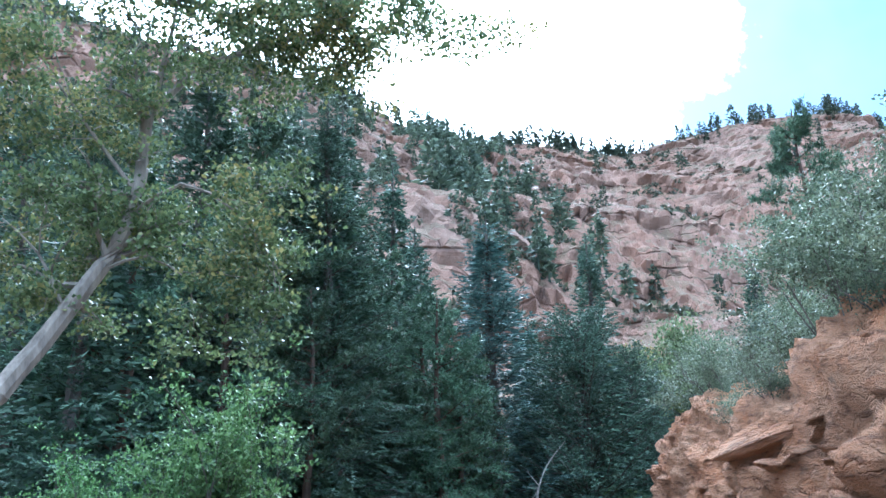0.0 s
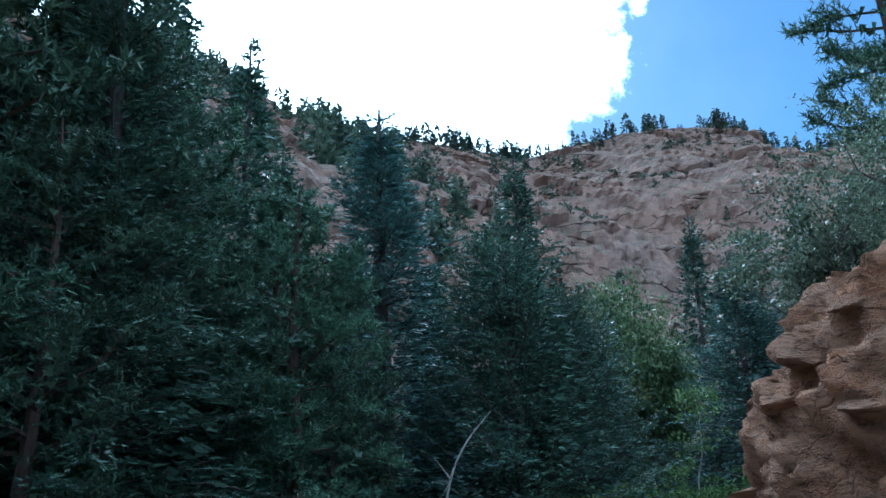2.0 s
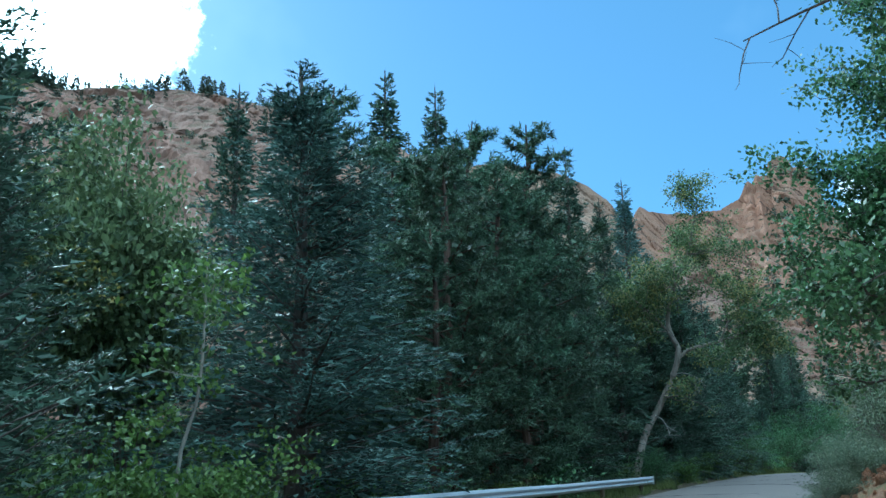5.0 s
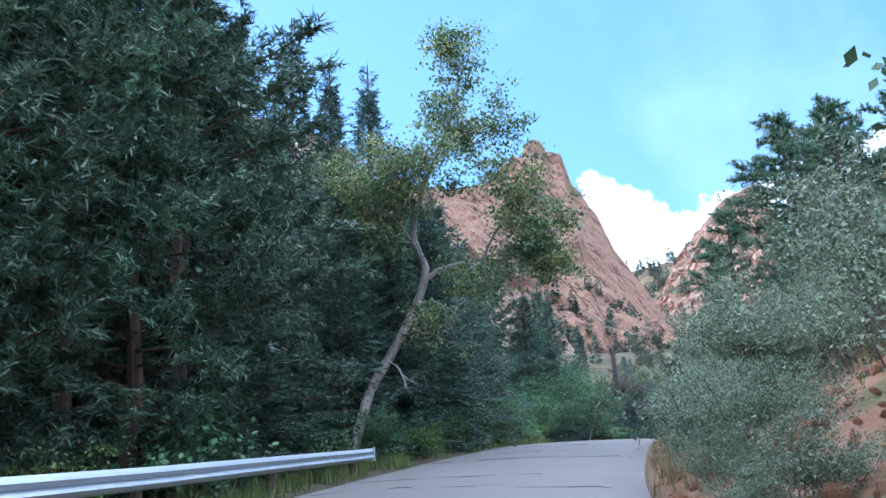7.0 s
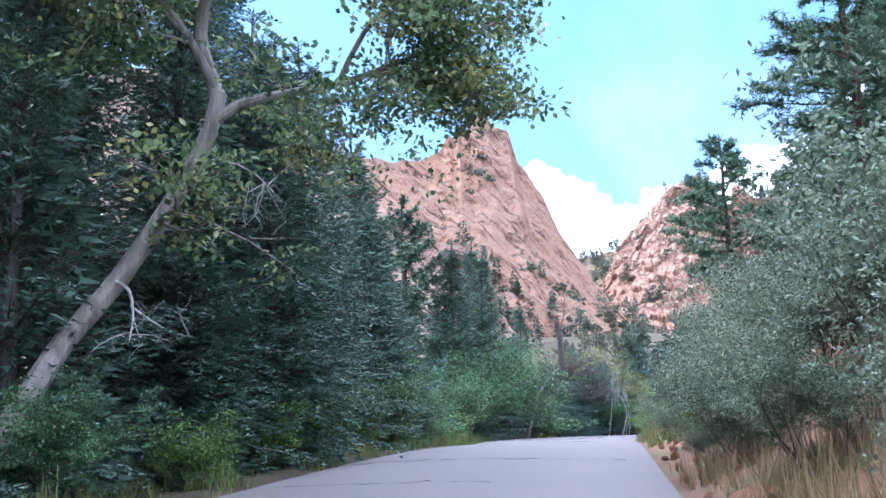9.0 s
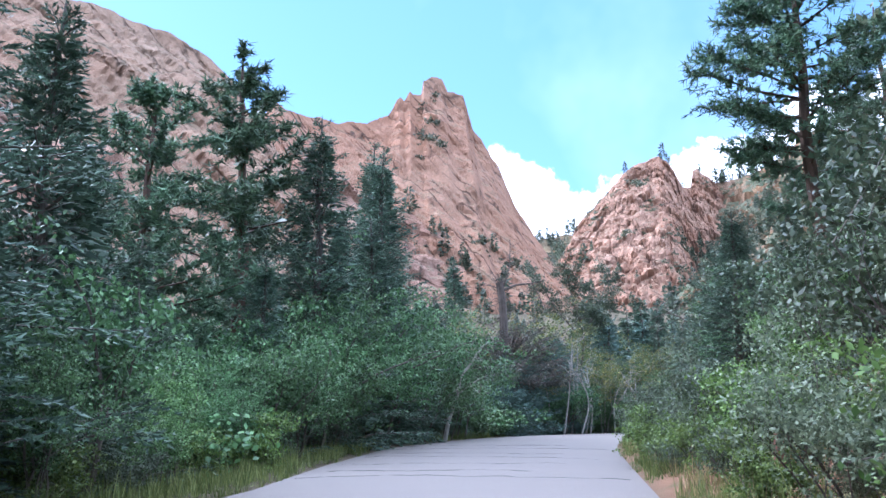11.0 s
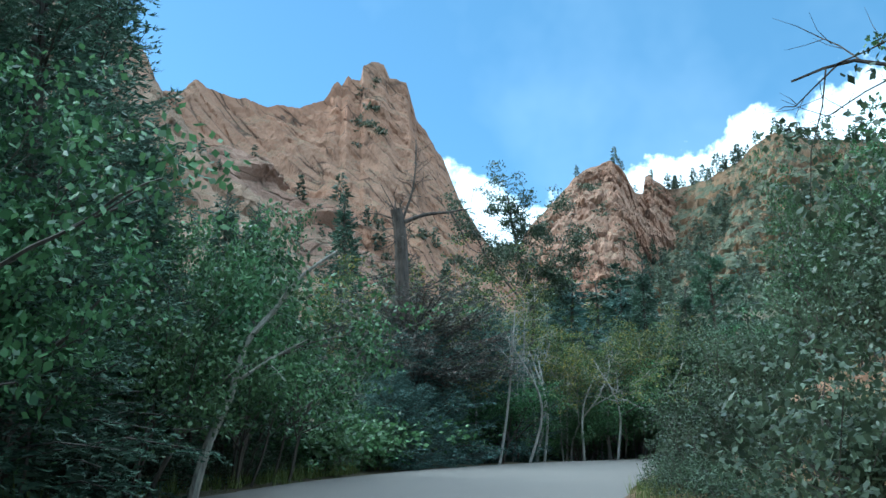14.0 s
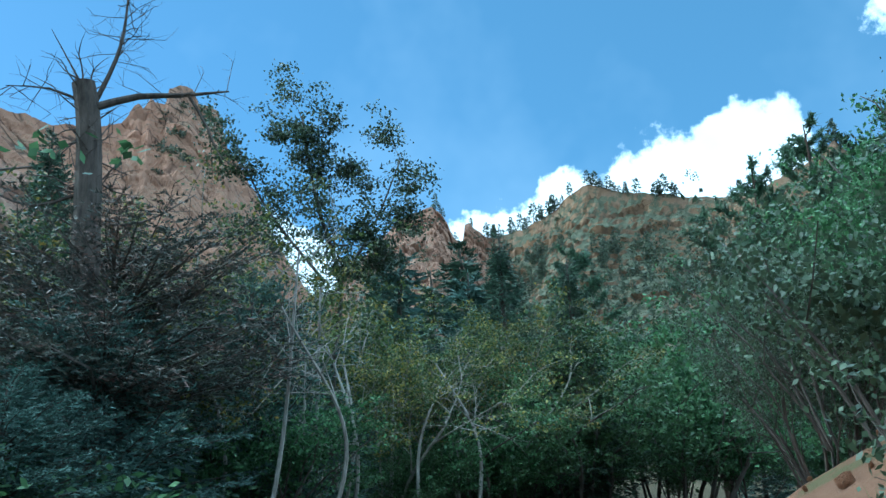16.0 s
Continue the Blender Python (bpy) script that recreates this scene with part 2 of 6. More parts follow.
bent = n.vector_math("ADD", place, n.vector_math("SCALE", n.add("ShaderNodeTexNoise", Vector=place, Scale=1.4, Detail=6.0).outputs["Color"], 1.3))
joint = n.add("ShaderNodeTexVoronoi", Vector=n.add("ShaderNodeMapping", Vector=bent, Scale=(0.8, 0.8, 4.2)).outputs[0], Scale=1.1)
joint.feature = "DISTANCE_TO_EDGE"
joint = n.math("SUBTRACT", 1.0, n.span(joint.outputs["Distance"], 0.0, 0.03))
# joints darkened in colour too, like shaded cracks
colour = n.mix(n.math("MULTIPLY", joint, 0.15), colour, (0.07, 0.03, 0.018))
colour = n.mix(n.math("MULTIPLY", n.span(grit, 0.4, 0.65), 0.4), colour, (0.50, 0.33, 0.22))
lichen = n.math("MULTIPLY", n.span(n.noise(place, 2.3, 7.0, 0.7), 0.56, 0.66), 0.25)
colour = n.mix(lichen, colour, (0.23, 0.20, 0.14))
relief = n.math("SUBTRACT", n.math("ADD", n.math("MULTIPLY", crumb, 0.8), n.math("MULTIPLY", grit, 0.25)), n.math("MULTIPLY", joint, 0.5))
finish(n, colour, 0.94, relief, 1.0, 0.4, specular=0.2)


def ground_material():
    m, n = material("canyon_ground")
    place = n.add("ShaderNodeTexCoord").outputs["Object"]
    painted = n.add("ShaderNodeAttribute")
    painted.attribute_name = "soil"
    red = painted.outputs["Fac"]
    a, b = n.noise(place, 0.5, 6.0), n.noise(place, 14.0, 8.0, 0.7)
    litter = n.mix(a, (0.055, 0.045, 0.028), (0.13, 0.105, 0.06))
    soil = n.mix(n.noise(place, 1.3, 6.0), (0.215, 0.105, 0.058), (0.34, 0.195, 0.122))
    grown = n.span(n.noise(place, 0.9, 6.0, 0.65), 0.52, 0.6)
    soil = n.mix(grown, soil, (0.17, 0.15, 0.07))
    colour = n.mix(red, litter, soil)
    colour = n.mix(n.math("MULTIPLY", b, 0.5), colour, n.mix(0.6, colour, (0.02, 0.017, 0.012)))
    finish(n, colour, 0.95, b, 0.9, 0.06, specular=0.15)
    return m


def asphalt_material():
    m, n = material("old_asphalt")
    place = n.add("ShaderNodeTexCoord").outputs["Object"]
    a, b = n.noise(place, 0.35, 5.0), n.noise(place, 60.0, 4.0, 0.7)
    colour = n.mix(a, (0.148, 0.127, 0.112), (0.195, 0.168, 0.148))
    colour = n.mix(n.math("MULTIPLY", b, 0.55), colour, (0.09, 0.08, 0.074))
    finish(n, colour, 0.85, b, 0.5, 0.01, specular=0.3)
    return m


def metal_material():
    m, n = material("galvanised_steel")
    place = n.add("ShaderNodeTexCoord").outputs["Object"]
    a = n.noise(place, 3.0, 6.0, 0.65)
    finish(n, n.mix(a, (0.42, 0.44, 0.46), (0.62, 0.64, 0.66)), 0.45, a, 0.15, 0.01, metal=0.75)
    return m


GROUND, ASPHALT, STEEL = ground_material(), asphalt_material(), metal_material()
TAR, n = material("crack_tar")
finish(n, n.mix(n.noise(n.add("ShaderNodeTexCoord").outputs["Object"], 5.0), (0.02, 0.02, 0.021), (0.05, 0.048, 0.048)), 0.6)
POST_WOOD = bark_material("creosoted_post", (0.05, 0.035, 0.025), (0.15, 0.10, 0.07))
STAINED = bark_material("brown_stained_wood", (0.10, 0.045, 0.03), (0.20, 0.10, 0.07))

# ---------------------------------------------------------------- meshes


class Geo:
    """Gathers vertices and faces of one part."""

    def __init__(self):
        self.v, self.f, self.count = [], [], 0

    def add(self, v, f):
        v, f = np.asarray(v, float), np.asarray(f, int)
        self.v.append(v)
        self.f += (f + self.count).tolist()
        self.count += len(v)

    def tube(self, points, radii, sides=6, cap=True):
        """A tapered limb along points."""
        p, r = np.asarray(points, float), np.asarray(radii, float)
        t = np.gradient(p, axis=0)
        t /= np.linalg.norm(t, axis=1, keepdims=True) + 1e-9
        ref = np.where(np.abs(t[:, 2:]) > 0.9, np.array([[1.0, 0, 0]]), np.array([[0, 0, 1.0]]))
        a = np.cross(t, ref)
        a /= np.linalg.norm(a, axis=1, keepdims=True) + 1e-9
        b = np.cross(t, a)
        w = np.linspace(0, 2 * np.pi, sides, endpoint=False)
        ring = p[:, None] + r[:, None, None] * (np.cos(w)[None, :, None] * a[:, None] + np.sin(w)[None, :, None] * b[:, None])
        k, s = len(p), sides
        i, j = np.meshgrid(np.arange(k - 1), np.arange(s), indexing="ij")
        f = np.stack([i * s + j, i * s + (j + 1) % s, (i + 1) * s + (j + 1) % s, (i + 1) * s + j], -1).reshape(-1, 4)
        self.add(ring.reshape(-1, 3), f)
        if cap:
            self.f.append([self.count - s + q for q in range(s)])

    def blades(self, base, tip, width, rng, level=0.0):
        """Thin pointed blades from base to tip, one face each; level: how much they lie flat."""
        d = tip - base
        side = np.cross(d, rng.normal(size=d.shape) + np.array([0, 0, level]))
        side *= (np.asarray(width).reshape(-1, 1) / 2) / (np.linalg.norm(side, axis=1, keepdims=True) + 1e-9)
        v = np.stack([base - side, base + side, tip], 1).reshape(-1, 3)
        self.add(v, np.arange(len(v)).reshape(-1, 3))

    def leaves(self, centre, length, width, rng, droop=0.3):
        """Folded pointed leaves scattered about the centres."""
        k = len(centre)
        d = rng.normal(size=(k, 3))
        d[:, 2] -= droop
        d /= np.linalg.norm(d, axis=1, keepdims=True)
        s = np.cross(d, rng.normal(size=(k, 3)) + [0, 0, 1.2])
        s /= np.linalg.norm(s, axis=1, keepdims=True) + 1e-9
        ln = (length * rng.uniform(0.6, 1.25, k))[:, None]
        wd = (width * rng.uniform(0.7, 1.2, k))[:, None]
        v = np.stack([centre - d * ln / 2, centre + s * wd / 2 - d * ln * 0.05, centre + d * ln / 2, centre - s * wd / 2 - d * ln * 0.05], 1).reshape(-1, 3)
        self.add(v, np.arange(len(v)).reshape(-1, 4))

    def mesh(self, name, *materials, smooth=False):
        me = bpy.data.meshes.new(name)
        me.from_pydata(np.concatenate(self.v).tolist(), [], self.f)
        for m in materials:
            me.materials.append(m)
        if smooth:
            me.shade_smooth()
        return me


def part(name, geo, mat, parent, label="", smooth=False):
    ob = new(name, geo.mesh(name, mat, smooth=smooth))
    ob.parent = parent
    if label:
        tagged(ob, label)
    return ob


def thing(name, label, category, m=None, group="", kind=""):
    ob = tagged(new(name), label, category, group, kind)
    if m is not None:
        ob.matrix_basis = m
    return ob


# ---------------------------------------------------------------- the road's line and the lie of the land
EYE = 1.27
LINE = [(1.2, -120, -0.2), (1.2, -60, -0.2)] + [(e[0], e[1], e[2] - EYE) for t, e, _, _ in PATH if t in (0, 1, 2, 3, 4, 5, 7.5, 8.5, 9.2, 11.3, 12.5, 14, 15, 16)]
LINE += [(97.2, 66.0, 0.06), (102.5, 66.3, -0.05), (108.0, 65.0, -0.15), (113.0, 61.4, -0.25), (116.5, 55.0, -0.4), (118, 46, -0.5), (119, 20, -0.6), (119, -60, -0.7)]


def spline(points, step=0.5):
    p = np.array(points, float)
    out = []
    for k in range(len(p) - 1):
        a, b, c, d = p[max(k - 1, 0)], p[k], p[k + 1], p[min(k + 2, len(p) - 1)]
        m = max(2, int(np.linalg.norm(c - b) / step))
        for s in np.arange(m) / m:
            # centripetal-like tangents keep uneven spacing calm
            l1, l2, l3 = (np.linalg.norm(x) + 1e-6 for x in (b - a, c - b, d - c))
            t1 = ((b - a) / l1 * l2 + (c - b)) / 2 if k else c - b
            t2 = ((d - c) / l3 * l2 + (c - b)) / 2 if k < len(p) - 2 else c - b
            h = (2 * s**3 - 3 * s**2 + 1) * b + (s**3 - 2 * s**2 + s) * t1 + (-2 * s**3 + 3 * s**2) * c + (s**3 - s**2) * t2
            out.append(h)
    out.append(p[-1])
    return np.array(out)


ROAD = spline(LINE)
AHEAD = np.gradient(ROAD[:, :2], axis=0)
AHEAD /= np.linalg.norm(AHEAD, axis=1, keepdims=True)
RIGHT = np.stack([AHEAD[:, 1], -AHEAD[:, 0]], 1)
RIGHT_EDGE, LEFT_EDGE = 1.15, -5.5
# the road widens towards the bend
LEFT = np.where(ROAD[:, 1] > 50, np.interp(ROAD[:, 0], [68, 75, 86, 97, 106, 114], [0, -1.0, -2.0, -1.7, -1.0, 0]), 0) + LEFT_EDGE
# and is narrower beside the outcrop
LEFT += np.where(ROAD[:, 0] < 20, np.interp(ROAD[:, 1], [20, 30], [1.3, 0]), 0)


def across(x, y):
    """Signed distance from the driven line (right is positive), the road's height there, and its left edge."""
    x, y = np.atleast_1d(np.asarray(x, float)).ravel(), np.atleast_1d(np.asarray(y, float)).ravel()
    s, z, left = np.empty(len(x)), np.empty(len(x)), np.empty(len(x))
    for a in range(0, len(x), 20000):
        d = np.stack([x[a : a + 20000], y[a : a + 20000]], 1)[:, None] - ROAD[None, ::2, :2]
        q = (d**2).sum(-1)
        k = q.argmin(1)
        off = d[np.arange(len(k)), k]
        side = (off * RIGHT[::2][k]).sum(-1)
        s[a : a + 20000] = np.sign(side + 1e-9) * np.sqrt(q[np.arange(len(k)), k])
        z[a : a + 20000] = ROAD[::2, 2][k]
        left[a : a + 20000] = LEFT[::2][k]
    return s, z, left


def waves(x, y, size, seed):
    rng = np.random.default_rng(seed)
    out = np.zeros(np.shape(x))
    for k in range(7):
        a, f = rng.uniform(0, 2 * np.pi), (1.7**k) / size
        out = out + np.sin((x * np.cos(a) + y * np.sin(a)) * f + rng.uniform(0, 6.3)) * 0.62**k
    return out / 2.2


def land(x, y):
    """Height of the ground."""
    shape = np.shape(x)
    x, y = np.ravel(np.asarray(x, float)), np.ravel(np.asarray(y, float))
    s, z, left = across(x, y)
    r, l = s - RIGHT_EDGE, left - s
    rise = np.where(r > 0.4, np.interp(r, [0.4, 1.0, 2.2, 4.0, 8.0, 30, 80, 200, 6000], [0, 0.2, 1.0, 1.9, 3.6, 11, 24, 50, 60]), 0)
    fall = np.where(l > 0.6, np.interp(l, [0.6, 2.0, 6.0, 14, 24, 60, 120, 6000], [0, -0.1, -0.7, -1.0, -0.2, 7, 22, 40]), 0)
    bump = np.clip((np.maximum(r, l) - 0.5) / 4, 0, 1)
    out = z + rise + fall + bump * (0.35 * waves(x, y, 6.0, 3) + 0.10 * waves(x, y, 1.4, 5))
    on = (r < 0.25) & (l < 0.25)
    out = np.where(on, z - 0.12, out)
    return out.reshape(shape)


def build_ground():
    u = np.linspace(-1, 1, 220)
    gx = 48 + 100 * u + 4800 * u**9
    gy = 38 + 80 * u + 4800 * u**9
    X, Y = np.meshgrid(gx, gy, indexing="ij")
    Z = land(X, Y)
    k = len(u)
    i, j = np.meshgrid(np.arange(k - 1), np.arange(k - 1), indexing="ij")
    f = np.stack([i * k + j, (i + 1) * k + j, (i + 1) * k + j + 1, i * k + j + 1], -1).reshape(-1, 4)
    g = Geo()
    g.add(np.stack([X, Y, Z], -1).reshape(-1, 3), f)
    ob = new("ground", g.mesh("ground", GROUND, smooth=True))
    s = across(X, Y)[0]
    soil = np.clip((s - RIGHT_EDGE + 0.3) / 0.8, 0, 1) * np.clip((30 - s) / 20, 0.25, 1)
    col = ob.data.attributes.new("soil", "FLOAT", "POINT")
    col.data.foreach_set("value", soil.astype(np.float32))
    tagged(ob, "canyon floor of leaf litter and red gravelly soil", "ground", kind="structure")


def ribbon(offsets, heights, first=0, last=None):
    """A band along the driven line."""
    rd, rt = ROAD[first:last], RIGHT[first:last]
    rows = [np.column_stack([rd[:, :2] + rt * (RIGHT_EDGE + (LEFT[first:last, None] - RIGHT_EDGE) * o), rd[:, 2] + h]) for o, h in zip(offsets, heights)]
    v = np.stack(rows, 1)
    k, m = v.shape[:2]
    i, j = np.meshgrid(np.arange(k - 1), np.arange(m - 1), indexing="ij")
    f = np.stack([i * m + j, i * m + j + 1, (i + 1) * m + j + 1, (i + 1) * m + j], -1).reshape(-1, 4)
    return v.reshape(-1, 3), f


def build_road():
    g = Geo()
    g.add(*ribbon(np.linspace(1, 0, 9), [-0.05, 0, 0.015, 0.025, 0.03, 0.025, 0.015, 0, -0.05]))
    tagged(new("road", g.mesh("road", ASPHALT, smooth=True)), "worn grey asphalt road without markings", "road", kind="structure")


build_ground()
build_road()

# ---------------------------------------------------------------- mountains


def fractal(p, size, octaves=5, seed=0, ridged=False):
    """Noise at points p, from mathutils, in -1..1."""
    out = np.empty(len(p))
    off = Vector((seed * 17.3, seed * 7.7, seed * 3.1))
    for k, q in enumerate(p):
        v = Vector(q) / size + off
        out[k] = noise.ridged_multi_fractal(v, 0.9, 2.1, octaves, 1.0, 2.0) - 1.0 if ridged else noise.fractal(v, 0.8, 2.1, octaves)
    return out


def tilt_axes(line, face):
    """Three axes for slanting beds: along the beds, across them in the face, and out of the face."""
    e1 = Vector(line).normalized()
    e2 = Vector(face).cross(e1).normalized()
    return e1, e2, e1.cross(e2)


LEVEL = (Vector((1, 0, 0)), Vector((0, 0, 1)), Vector((0, 1, 0)))


def blocks(p, axes, size, seed):
    """Jointed rock: each block stands proud by its own amount, with seams between."""
    e1, e2, e3 = axes
    out = np.empty(len(p))
    off = Vector((seed * 3.7, seed * 1.9, seed * 5.3))
    for k, q in enumerate(p):
        v = Vector(q)
        w = Vector((v.dot(e1) / size[0], v.dot(e2) / size[1], v.dot(e3) / size[2])) + off
        w += noise.noise_vector(w * 0.7) * 0.22
        d, near = noise.voronoi(w)
        out[k] = noise.cell(near[0] * 7.0) * 0.9 - 0.55 * max(0.0, 1 - (d[1] - d[0]) * 6)
    return out


def mountain(name, label, crest, toward, run, foot, mat, nu=200, nv=70, rough=5.0, axes=LEVEL, block=(12, 6, 10), depth=2.0, seed=1, back=60.0, jag=1.0, power=1.0, steps=0.0, spur=0.0):
    """A ridge: a crest line, a broken face that falls toward a side, and a back slope."""
    line = np.array(crest, float)
    s = np.r_[0, np.cumsum(np.linalg.norm(np.diff(line[:, :2], axis=0), axis=1))]
    u = np.linspace(0, s[-1], nu)
    c = np.stack([np.interp(u, s, line[:, k]) for k in range(3)], 1)
    straight = np.array(toward, float) - c[:, :2].mean(0)
    out = straight / np.linalg.norm(straight)
    v = np.r_[np.linspace(-0.5, 0, 8)[:-1], np.linspace(0, 1, nv) ** 1.1]
    P = np.empty((nu, len(v), 3))
    for k, w in enumerate(v):
        if w < 0:
            P[:, k, :2], P[:, k, 2] = c[:, :2] + out * w * back * 2, c[:, 2] + w * (c[:, 2] - foot) * 0.9
        else:
            fallen = w**power
            if steps:
                fallen = fallen + steps * np.sin(fallen * 17 + np.sin(u / 31.0) * 1.6) * (w * (1 - w) * 4)
            P[:, k, :2] = c[:, :2] + out * (w * run)
            P[:, k, 2] = c[:, 2] - (c[:, 2] - foot) * fallen
    flat = P.reshape(-1, 3)
    push = fractal(flat, rough * 7, 6, seed) * rough + blocks(flat, axes, block, seed) * depth
    push += blocks(flat, axes, [q * 0.3 for q in block], seed + 4) * depth * 0.5
    fade = np.repeat(np.where(v < 0, 0.3, np.clip(v * 30, 0.10, 1))[None], nu, 0).ravel()
    flat[:, :2] += out * (push * fade)[:, None] * 0.9
    flat[:, 2] += push * fade * 0.45
    top = fractal(c, 7.0, 5, seed + 5) * jag
    flat[:, 2] += (np.repeat(top[:, None], len(v), 1) * np.clip(1 - np.abs(v) * 9, 0, 1)).ravel()
    g = Geo()
    k, m = nu, len(v)
    i, j = np.meshgrid(np.arange(k - 1), np.arange(m - 1), indexing="ij")
    f = np.stack([i * m + j, i * m + j + 1, (i + 1) * m + j + 1, (i + 1) * m + j], -1).reshape(-1, 4)
    g.add(flat, f[:, ::-1])
    ob = new(name, g.mesh(name, mat))
    tagged(ob, label, "mountain", kind="structure")
    return ob, flat.reshape(nu, len(v), 3), v


def unit(v):
    return v / (np.linalg.norm(v, axis=-1, keepdims=True) + 1e-9)


def far_conifer(g, base, height, rng):
    """A small ragged conifer far off: a stem and tiers of uneven drooping boughs."""
    g.blades(np.array([base]), np.array([base + [0, 0, height]]), [0.05 * height], rng)
    width = height * rng.uniform(0.24, 0.46)
    k = 96
    z = rng.uniform(0.06, 0.98, k)
    a = rng.uniform(0, 2 * np.pi, k)
    r = width * (1.02 - z) ** rng.uniform(0.35, 0.75) * rng.uniform(0.2, 1.1, k)
    b = base + np.stack([np.cos(a) * r * 0.5, np.sin(a) * r * 0.5, z * height], 1)
    tip = b + np.stack([np.cos(a) * (0.5 * r + 0.05 * height), np.sin(a) * (0.5 * r + 0.05 * height), 0.07 * height * rng.uniform(-1, 0.9, k)], 1)
    g.blades(b, tip, 0.115 * height * np.ones(k), rng, 0.3)


def far_bush(g, base, size, rng):
    k = 22
    d = rng.normal(size=(k, 3)) * [1, 1, 0.7]
    d[:, 2] = np.abs(d[:, 2])
    c = base + unit(d) * size * rng.uniform(0.15, 0.75, (k, 1))
    g.blades(c, c + unit(rng.normal(size=(k, 3)) + [0, 0, 0.5]) * size * 0.42, size * 0.36 * np.ones(k), rng)


def far_woods(name, label, grid, v, count, rng, where, size=(4, 8), bushes=0):
    g = Geo()
    groves = rng.integers(0, grid.shape[0], grid.shape[0] // 9)
    for k in range(count):
        i = int(np.clip(rng.choice(groves) + rng.normal(0, 5), 0, grid.shape[0] - 1))
        w = where(rng, i / grid.shape[0])
        j = int(np.argmin(np.abs(v - w)))
        far_conifer(g, grid[i, j] - [0, 0, 0.4], rng.uniform(*size) * rng.choice([0.5, 0.75, 1.0, 1.25]), rng)
    ob = new(name, g.mesh(name, FAR_GREEN))
    tagged(ob, label, "trees", kind="stuff")
    g = Geo()
    beds = np.column_stack([rng.integers(0, grid.shape[0], max(1, bushes // 14)), rng.integers(8, grid.shape[1], max(1, bushes // 14))])
    for k in range(bushes):
        i, j = beds[rng.integers(0, len(beds))] + np.round(rng.normal(0, 1, 2) * [7.0, 2.2]).astype(int)
        i, j = np.clip(i, 0, grid.shape[0] - 1), np.clip(j, 8, grid.shape[1] - 1)
        far_bush(g, grid[i, j] - [0, 0, 0.2], rng.uniform(0.8, 3.0), rng)
    if bushes:
        tagged(new("slope_scrub", g.mesh("slope_scrub", SCRUB)), "grey-green scrub on the rocky slope", "shrubs", kind="stuff")


BEDS = tilt_axes((0.31, -0.70, -0.95), (-0.75, -0.55, 0.35))
rng = np.random.default_rng(11)
NORTH = [(-170, 150, 150), (-133, 192, 144), (-79, 231, 137), (-41, 241, 131), (-16, 249, 120), (2, 265, 119), (30, 289, 129), (51, 301, 130), (69, 307, 130),
         (92, 307, 136), (114, 304, 141), (141, 315, 148), (164, 323, 153), (181, 310, 135), (192, 307, 134), (207, 301, 140), (222, 290, 125), (245, 276, 112)]
ob, grid, v = mountain("mountain_ridge", "long broken ridge of reddish granite with scattered pines", NORTH, (60, 20), 190, 4, CLIFF, 540, 150, 4.5, LEVEL, (26, 8, 15), 1.9, 2, 60, 0.9, 1.0, 0.04)
far_woods("ridge_pines", "small dark pines along the ridge and its ledges", grid, v, 560, rng, lambda r, u: r.choice([0.0, r.uniform(0, 0.05), r.uniform(0, 0.95)], p=[0.58, 0.22, 0.20]) if u > 0.33 else r.uniform(0, 0.9) ** 1.3, (4.0, 7.5), 1900)
far_woods("slope_woods", "dense dark conifer woods on the shaded mountain slope", grid[: int(len(grid) * 0.47)], v, 950, rng, lambda r, u: r.uniform(0.0, 0.8) ** 1.2, (4.5, 8.5), 0)

BLUFF = [(120, 250, 96), (150, 226, 93), (180, 212, 97), (200, 203, 95), (210, 199, 91), (216, 197, 87), (221, 196, 79), (226, 197, 60), (232, 199, 30)]
mountain("granite_bluff", "pale granite bluff with rounded slabs", BLUFF, (120, 110), 90, 12, PALE_SLAB, 150, 110, 2.2, BEDS, (40, 7, 12), 1.1, 9, 50, 1.0, 0.9, 0.015)
PEAK = [(205, 214, 70), (222, 206, 80), (241.4, 208.5, 87.6), (248.2, 208.1, 93.3), (251, 206.8, 91.8), (272, 201, 92.7), (284, 195.7, 96.8), (291.3, 193.6, 100.4), (294.4, 192.2, 106.5),
        (296, 191.6, 108.5), (297.6, 190.7, 107.3), (299.4, 189.5, 111.9), (301, 189, 110.5), (304, 187.6, 111.1), (306, 187.6, 117.2), (309, 186.3, 119.8), (313, 183.3, 119.8), (314, 181.8, 115.7), (318, 177.3, 113.9), (322, 175.5, 102.6),
        (327.7, 168.1, 88.2), (331, 163.2, 73.6), (334, 155, 58.9), (340, 146, 42), (350, 134, 22)]
ob, grid, v = mountain("granite_peak", "steep pinkish granite peak with slanting cracks", PEAK, (150, 110), 95, 12, SLAB, 380, 130, 2.2, BEDS, (55, 9, 15), 0.7, 7, 50, 1.1, 0.9, 0.015)
far_woods("peak_pines", "few small pines on the granite peak's foot", grid, v, 110, rng, lambda r, u: r.uniform(0.55, 1.0), (5, 9), 160)

SOUTH = [(494, 215, 60), (508, 198, 96), (511, 197, 103), (521, 190, 114), (526, 186, 121), (532, 177, 132), (539, 168, 143), (547, 154, 149), (551, 151, 147), (556, 147, 141), (563, 144, 132), (580, 142, 136), (592, 142, 150), (598, 140, 152), (607, 134, 147), (612, 122, 133)]
ob, grid, v = mountain("granite_hill", "rounded reddish granite hill split by gullies", SOUTH, (300, 110), 150, 10, HILL, 260, 120, 4.0, LEVEL, (11, 15, 11), 2.6, 12, 60, 1.0)
